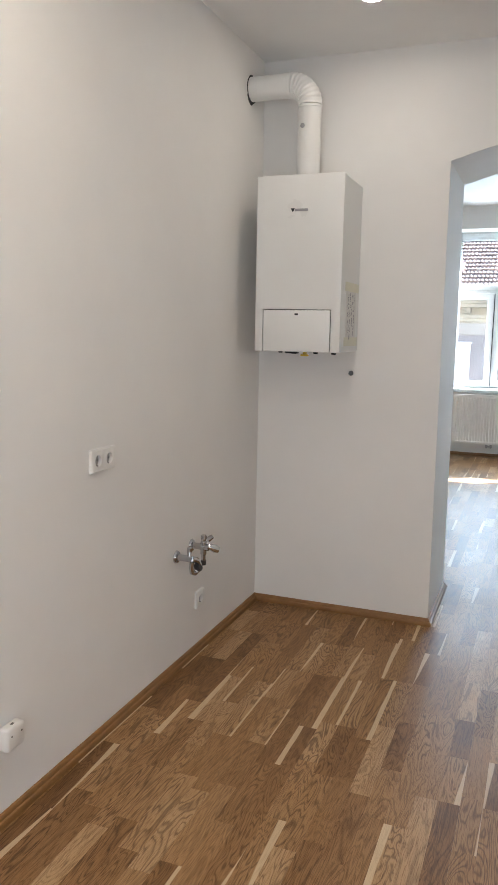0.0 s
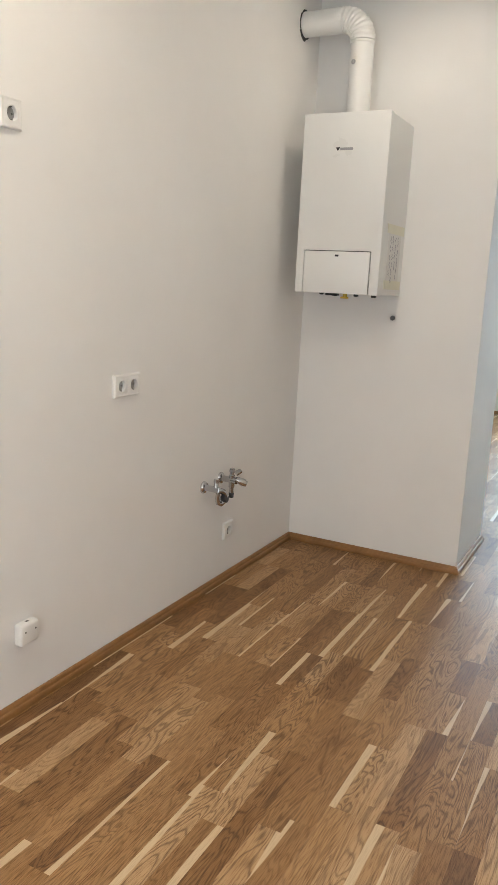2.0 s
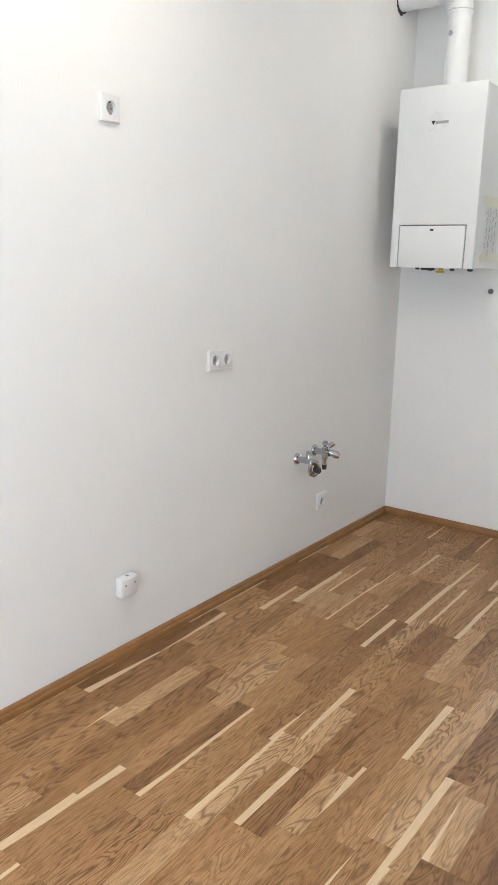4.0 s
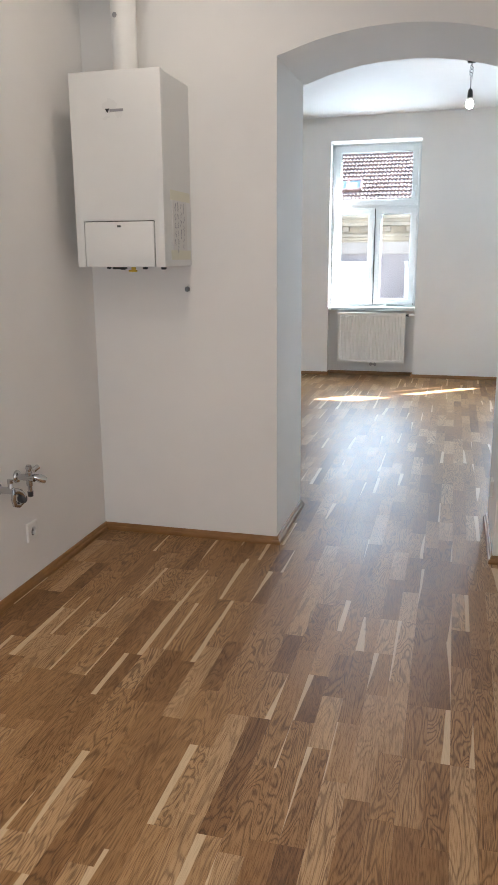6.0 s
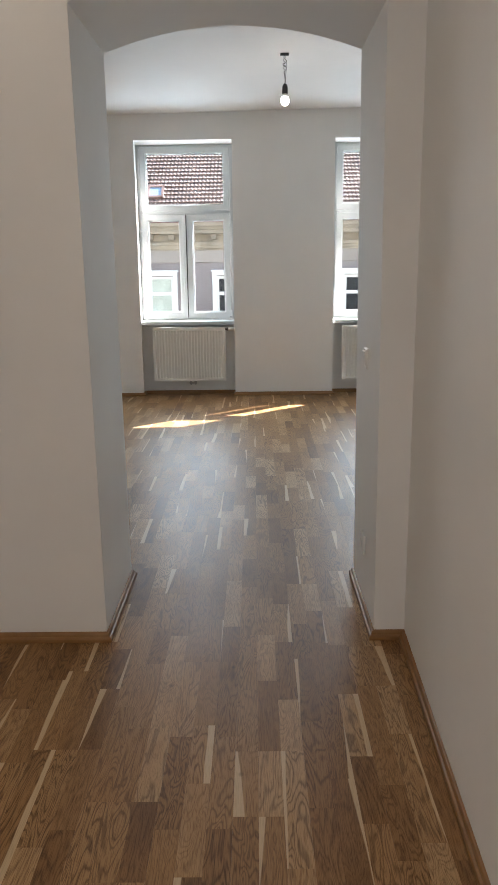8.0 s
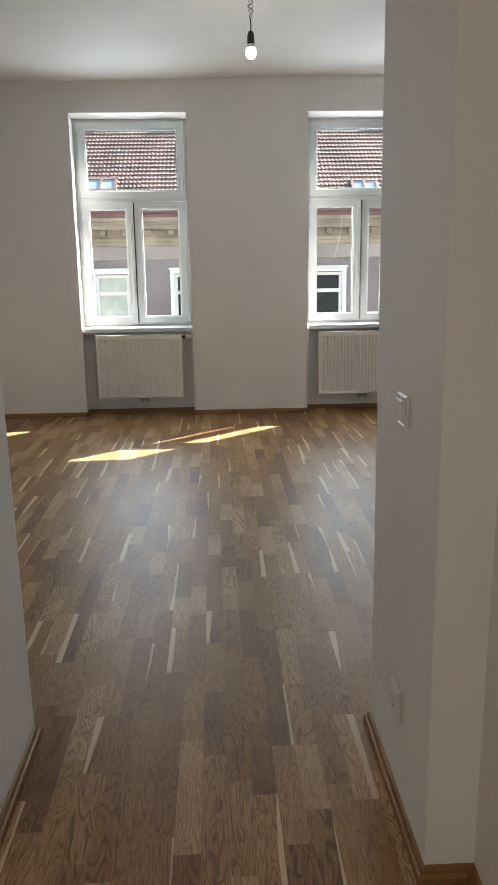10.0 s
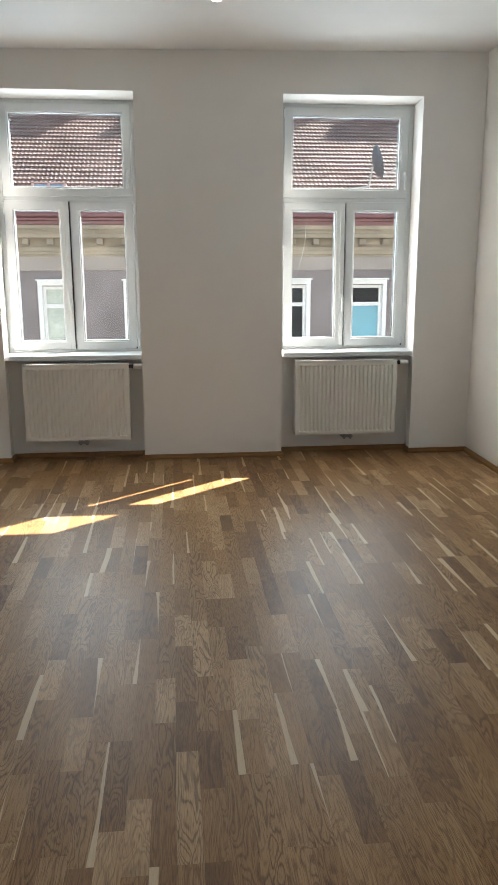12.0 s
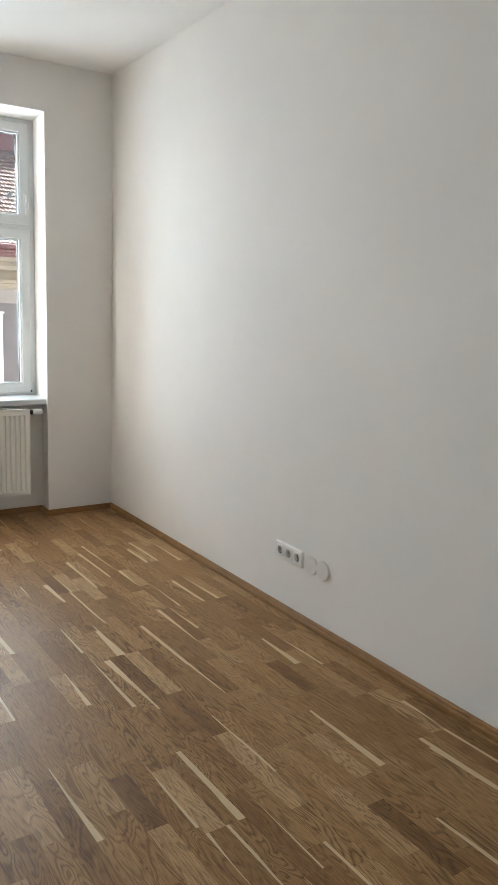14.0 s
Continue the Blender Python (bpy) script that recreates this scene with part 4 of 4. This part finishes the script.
first = part("bracket", bmesh_b, surface("shaded_stucco", (0.27, 0.225, 0.18), 0.9, vary=0.4, scale=3, fine=25), house, "stucco bracket under the cornice")
first.location.x = -9.0
hp.append(first)
for k in range(1, 34):
    ob = new("bracket", first.data)
    ob.parent = house
    ob.location.x = -9.0 + 0.615 * k
    hp.append(ob)
# gutter board and half-round gutter
bm = boxed(HX0, HX1, FY - 0.52, FY - 0.10, 2.56, 2.66, 0.01)
box(bm, HX0, HX1, FY - 0.56, FY - 0.12, 2.66, 2.73, 0.01)
hp.append(part("eaves_board", bm, GUTTER, house, "dark red sheet metal eaves"))
hp.append(part("gutter", tube(bmesh.new(), [(HX0, FY - 0.56, 2.80), (HX1, FY - 0.56, 2.80)], 0.075, 10), GUTTER, house, "dark red gutter", smooth=True))

# roof
EY, EZ, RY, RZ = FY - 0.45, 2.86, 27.83, 5.855
slope = math.atan2(RZ - EZ, RY - EY)
LEN = math.hypot(RZ - EZ, RY - EY)
bm = bmesh.new()
pts = [(EY, EZ - 0.06), (RY, RZ - 0.06), (RY + (RY - EY), EZ - 0.06), (RY + (RY - EY), EZ - 0.3), (EY, EZ - 0.3)]
a = [bm.verts.new((HX0, y, z)) for y, z in pts]
b = [bm.verts.new((HX1, y, z)) for y, z in pts]
for k in range(5):
    bm.faces.new((a[k], a[(k + 1) % 5], b[(k + 1) % 5], b[k]))
bm.faces.new(a[::-1])
bm.faces.new(b)
roof = part("roof", bm, TILE, house, "weathered clay tile roof")
hp.append(roof)
# tiles: every course a lapped row of rolled tiles
ROWS_N, COL = 24, 0.112
step = LEN / ROWS_N
shape = [(0.0, 0.0), (0.16, 0.012), (0.34, 0.018), (0.54, 0.014), (0.70, 0.003), (0.86, -0.002)]
verts, faces = [], []
up_y, up_z = math.cos(slope), math.sin(slope)
out_y, out_z = -math.sin(slope), math.cos(slope)
rng = random.Random(11)
X0, X1 = -10.0, 14.0
cols = int((X1 - X0) / COL)
for r in range(ROWS_N):
    s0, s1 = r * step - 0.03, (r + 1) * step + 0.02
    for c in range(cols):
        jx, jh = rng.uniform(-0.003, 0.003), rng.uniform(-0.002, 0.003)
        base = len(verts)
        for f, h in shape + [(1.0, 0.0)]:
            x = X0 + (c + f) * COL + jx
            for s, lift in ((s0, 0.070 + jh), (s0 + 0.001, 0.012), (s1, 0.010 + jh)):
                o = h + lift
                verts.append((x, EY + s * up_y + o * out_y, EZ + s * up_z + o * out_z))
        for k in range(len(shape)):
            p = base + 3 * k
            faces.append((p, p + 3, p + 5, p + 2))
            faces.append((p + 1, p + 4, p + 3, p))
me = bpy.data.meshes.new("tiles")
me.from_pydata(verts, [], faces)
for p in me.polygons:
    p.use_smooth = False
me.materials.append(TILE)
tiles = new("tiles", me)
tiles.parent = roof
tagged(tiles, "lapped rows of rolled clay tiles, sunlit", kind="stuff")
# ridge tiles
first = part("ridge_tile", tube(bmesh.new(), [(0.0, RY, RZ + 0.02), (0.05, RY, RZ + 0.025), (0.44, RY, RZ + 0.01)], [0.13, 0.13, 0.105], 12), TILE, roof, smooth=True)
first.location.x = -10.0
for k in range(1, 58):
    ob = new("ridge_tile", first.data)
    ob.parent = roof
    ob.location.x = -10.0 + 0.42 * k
# low broad chimneys with metal flashing
for x0, x1, h in ((-3.65, -2.35, 0.42), (-0.6, 1.4, 0.42), (2.5, 4.5, 0.42), (5.75, 8.1, 0.42), (9.8, 11.3, 0.42)):
    ch = part("chimney", boxed(x0, x1, RY - 0.15, RY + 0.45, RZ - 0.3, RZ + h, 0.01), BRICKISH, house, "low broad chimney with red flashing")
    part("cap", boxed(x0 - 0.05, x1 + 0.05, RY - 0.20, RY + 0.50, RZ + h, RZ + h + 0.06, 0.01), STUCCO, ch)
    hp.append(ch)


def roof_point(x, s, lift=0.0):
    return Vector((x, EY + s * up_y + lift * out_y, EZ + s * up_z + lift * out_z))


def skylight(x0, x1, s0, s1):
    m = Matrix.Translation(roof_point((x0 + x1) / 2, (s0 + s1) / 2, 0.06)) @ Matrix.Rotation(slope, 4, "X")
    w, l = (x1 - x0) / 2, (s1 - s0) / 2
    bm = bmesh.new()
    for args in ((-w, w, -l, -l + 0.07), (-w, w, l - 0.07, l), (-w, -w + 0.07, -l, l), (w - 0.07, w, -l, l), (-0.035, 0.035, -l, l)):
        box(bm, args[0], args[1], args[2], args[3], -0.05, 0.06)
    bm.transform(m)
    sk = part("skylight", bm, surface("faded_red_frame", (0.20, 0.12, 0.105), 0.6, vary=0.2), house, "small two-pane roof window with a reddish frame")
    for a0, a1 in ((-w + 0.05, -0.02), (0.02, w - 0.05)):
        bm = boxed(a0, a1, -l + 0.05, l - 0.05, 0.0, 0.03)
        bm.transform(m)
        part("pane", bm, surface("sky_pane", (0.25, 0.33, 0.40), 0.06, bump=0), sk)
    return sk


skylight(-3.35, -2.46, 0.62, 1.25)
skylight(3.95, 4.70, 0.45, 1.05)


# windows of the house
def house_window(x0, x1, low, high):
    w = part("window", rect_frame(bmesh.new(), x0 - 0.09, x1 + 0.09, WZ0 - 0.05, WZ1 + 0.14, FY - 0.06, FY + 0.10, 0.12, 0.012), WHITEWOOD, house, "white framed window with a transom")
    part("cap", boxed(x0 - 0.13, x1 + 0.13, FY - 0.11, FY, WZ1 + 0.13, WZ1 + 0.18, 0.01), WHITEWOOD, w)
    y = FY + 0.06
    bm = rect_frame(bmesh.new(), x0 + 0.02, x1 - 0.02, WZ0, WZ1 + 0.005, y, y + 0.07, 0.085, 0.006)
    box(bm, x0 + 0.09, x1 - 0.09, y, y + 0.07, 0.505, 0.605, 0.006)
    part("window_frame", bm, WHITEWOOD, w)
    part("pane", boxed(x0 + 0.10, x1 - 0.10, y + 0.04, y + 0.05, WZ0 + 0.07, 0.51), low, w)
    part("pane", boxed(x0 + 0.10, x1 - 0.10, y + 0.04, y + 0.05, 0.60, WZ1 - 0.07), high, w)
    part("sill", boxed(x0 - 0.12, x1 + 0.12, FY - 0.14, FY, WZ0 - 0.10, WZ0 - 0.05, 0.01), WHITEWOOD, w)
    hp.append(w)


for k, (x0, x1) in enumerate(OPEN):
    low, high = DARKGLASS, DARKGLASS
    if k == 2:
        low, high = NET, NET
    if k == 6:
        low = BLIND
    house_window(x0, x1, low, high)
for child in house.children:
    child.matrix_parent_inverse = house.matrix_world.inverted()

house.location.z += 0.025
# dish on the roof
base = roof_point(5.45, 1.05, 0.06)
dish = thing("satellite_dish", "grey satellite dish on a short mast on the roof", "satellite dish", at=Matrix.Translation(base))
top = base + Vector((0.06, -0.02, 0.62))
part("mast", tube(bmesh.new(), [base + Vector((-0.05, 0, -0.05)), base + Vector((0.0, 0, 0.25)), top], 0.028, 10), STEEL, dish, smooth=True)
part("strut", tube(bmesh.new(), [base + Vector((-0.75, 0.05, 0.02)), base + Vector((0.0, 0, 0.12))], 0.03, 8), STEEL, dish, smooth=True)
aim = (Vector((0.97, 0.02, 0.22))).to_track_quat("Z", "Y").to_matrix().to_4x4()
prof = [(0.02, -0.05), (0.20, -0.035), (0.34, 0.0), (0.43, 0.045), (0.435, 0.055), (0.34, 0.012), (0.20, -0.022), (0.02, -0.038)]
part("reflector", lathe(bmesh.new(), prof, Matrix.Translation(top + Vector((0.09, -0.02, 0.10))) @ aim, 32), DISHGREY, dish, "grey curved reflector", smooth=True)
part("feed_arm", tube(bmesh.new(), [top + Vector((0.10, -0.02, -0.30)), top + Vector((0.72, -0.12, -0.02))], 0.018, 8), STEEL, dish, smooth=True)
part("feed_horn", tube(bmesh.new(), [top + Vector((0.66, -0.11, -0.06)), top + Vector((0.74, -0.12, 0.06))], 0.05, 10), DISHGREY, dish, smooth=True)
for child in dish.children:
    child.matrix_parent_inverse = dish.matrix_world.inverted()
# loose cable on the front
cable = part("loose_cable", tube(bmesh.new(), [(3.60, FY - 0.57, 2.69), (3.57, FY - 0.58, 2.2), (3.50, FY - 0.50, 1.8), (3.45, FY - 0.42, 1.55), (3.42, FY - 0.40, 1.45)], 0.004, 6), PAPER, smooth=True)
tagged(cable, "thin pale cable hanging loose from the eaves", "cable")

# ---- parquet ----
STRIP_W, STRIP_T = 0.0685, 0.0120
LENGTHS = [0.28, 0.34, 0.40, 0.46, 0.52]
BOARD = 2.16


def strip_data(length):
    """One oak strip, its upper edges eased; returns points, faces and the across-and-along coordinates."""
    w, e, t = STRIP_W / 2 - 0.00003, 0.00016, STRIP_T
    l = length - 0.00006
    lo = [(-w, 0, -t), (w, 0, -t), (w, l, -t), (-w, l, -t)]
    mid = [(-w, 0, -e), (w, 0, -e), (w, l, -e), (-w, l, -e)]
    top = [(-w + e, e, 0), (w - e, e, 0), (w - e, l - e, 0), (-w + e, l - e, 0)]
    pts = lo + mid + top
    fc = [(8, 9, 10, 11)] + [(k, (k + 1) % 4, 4 + (k + 1) % 4, 4 + k) for k in range(4)] + [(4 + k, 4 + (k + 1) % 4, 8 + (k + 1) % 4, 8 + k) for k in range(4)]
    return pts, fc


def strip_mesh(name, pieces, mat):
    """pieces: (x, y, length). One mesh of them all."""
    vs, fs, uvs = [], [], []
    for x, y, length in pieces:
        p, f = strip_data(length)
        b = len(vs)
        vs += [(x + a, y + c, z) for a, c, z in p]
        for face in f:
            fs.append(tuple(b + i for i in face))
            uvs += [(p[i][0] / STRIP_W + 0.5, p[i][1] / length) for i in face]
    me = bpy.data.meshes.new(name)
    me.from_pydata(vs, [], fs)
    layer = me.uv_layers.new(name="UVMap")
    layer.data.foreach_set("uv", np.array(uvs, dtype=np.float32).ravel())
    me.materials.append(mat)
    return me


def board_strips():
    """Six strips that fill one three-strip board."""
    while True:
        ks = [rng.randrange(5) for _ in range(6)]
        if sum(ks) == 8:
            return [LENGTHS[k] for k in ks]


rng = random.Random(21)
near_pieces, far_pieces = [], []
x = LX0 + STRIP_W / 2
col_no = 0
while x < LX1 + STRIP_W / 2:
    spans = [(AY1, NICHE + 0.01)]
    if AX0 - 0.05 < x < AX1 + 0.05:
        spans = [(KY0, NICHE + 0.01)]
    elif KX0 - 0.05 < x < KX1 + 0.05:
        spans = [(KY0, KY1), (AY1, NICHE + 0.01)]
    if col_no % 3 == 0:
        board_start = rng.random() * BOARD
    for y0, y1 in spans:
        y = KY0 - 0.3 - board_start
        while y < y1:
            for length in board_strips():
                if y + length > y0 - 0.15 and y < y1:
                    piece = (x, y, length)
                    if -0.50 < x < 0.72 and 1.35 < y < 6.2 and len(near_pieces) < 300:
                        near_pieces.append(piece)
                    else:
                        far_pieces.append(piece)
                y += length
    col_no += 1
    x += STRIP_W if col_no % 3 else STRIP_W + 0.0002
shared = {l: strip_mesh("strip", [(0, 0, l)], OAK) for l in LENGTHS}
for x, y, length in near_pieces:
    ob = new("strip", shared[length])
    ob.location = (x, y, 0)
    ob.parent = floor
rest = new("parquet", strip_mesh("parquet", far_pieces, OAK_JOINED))
rest.parent = floor
tagged(rest, "oak parquet strips with pale sapwood streaks", kind="stuff")
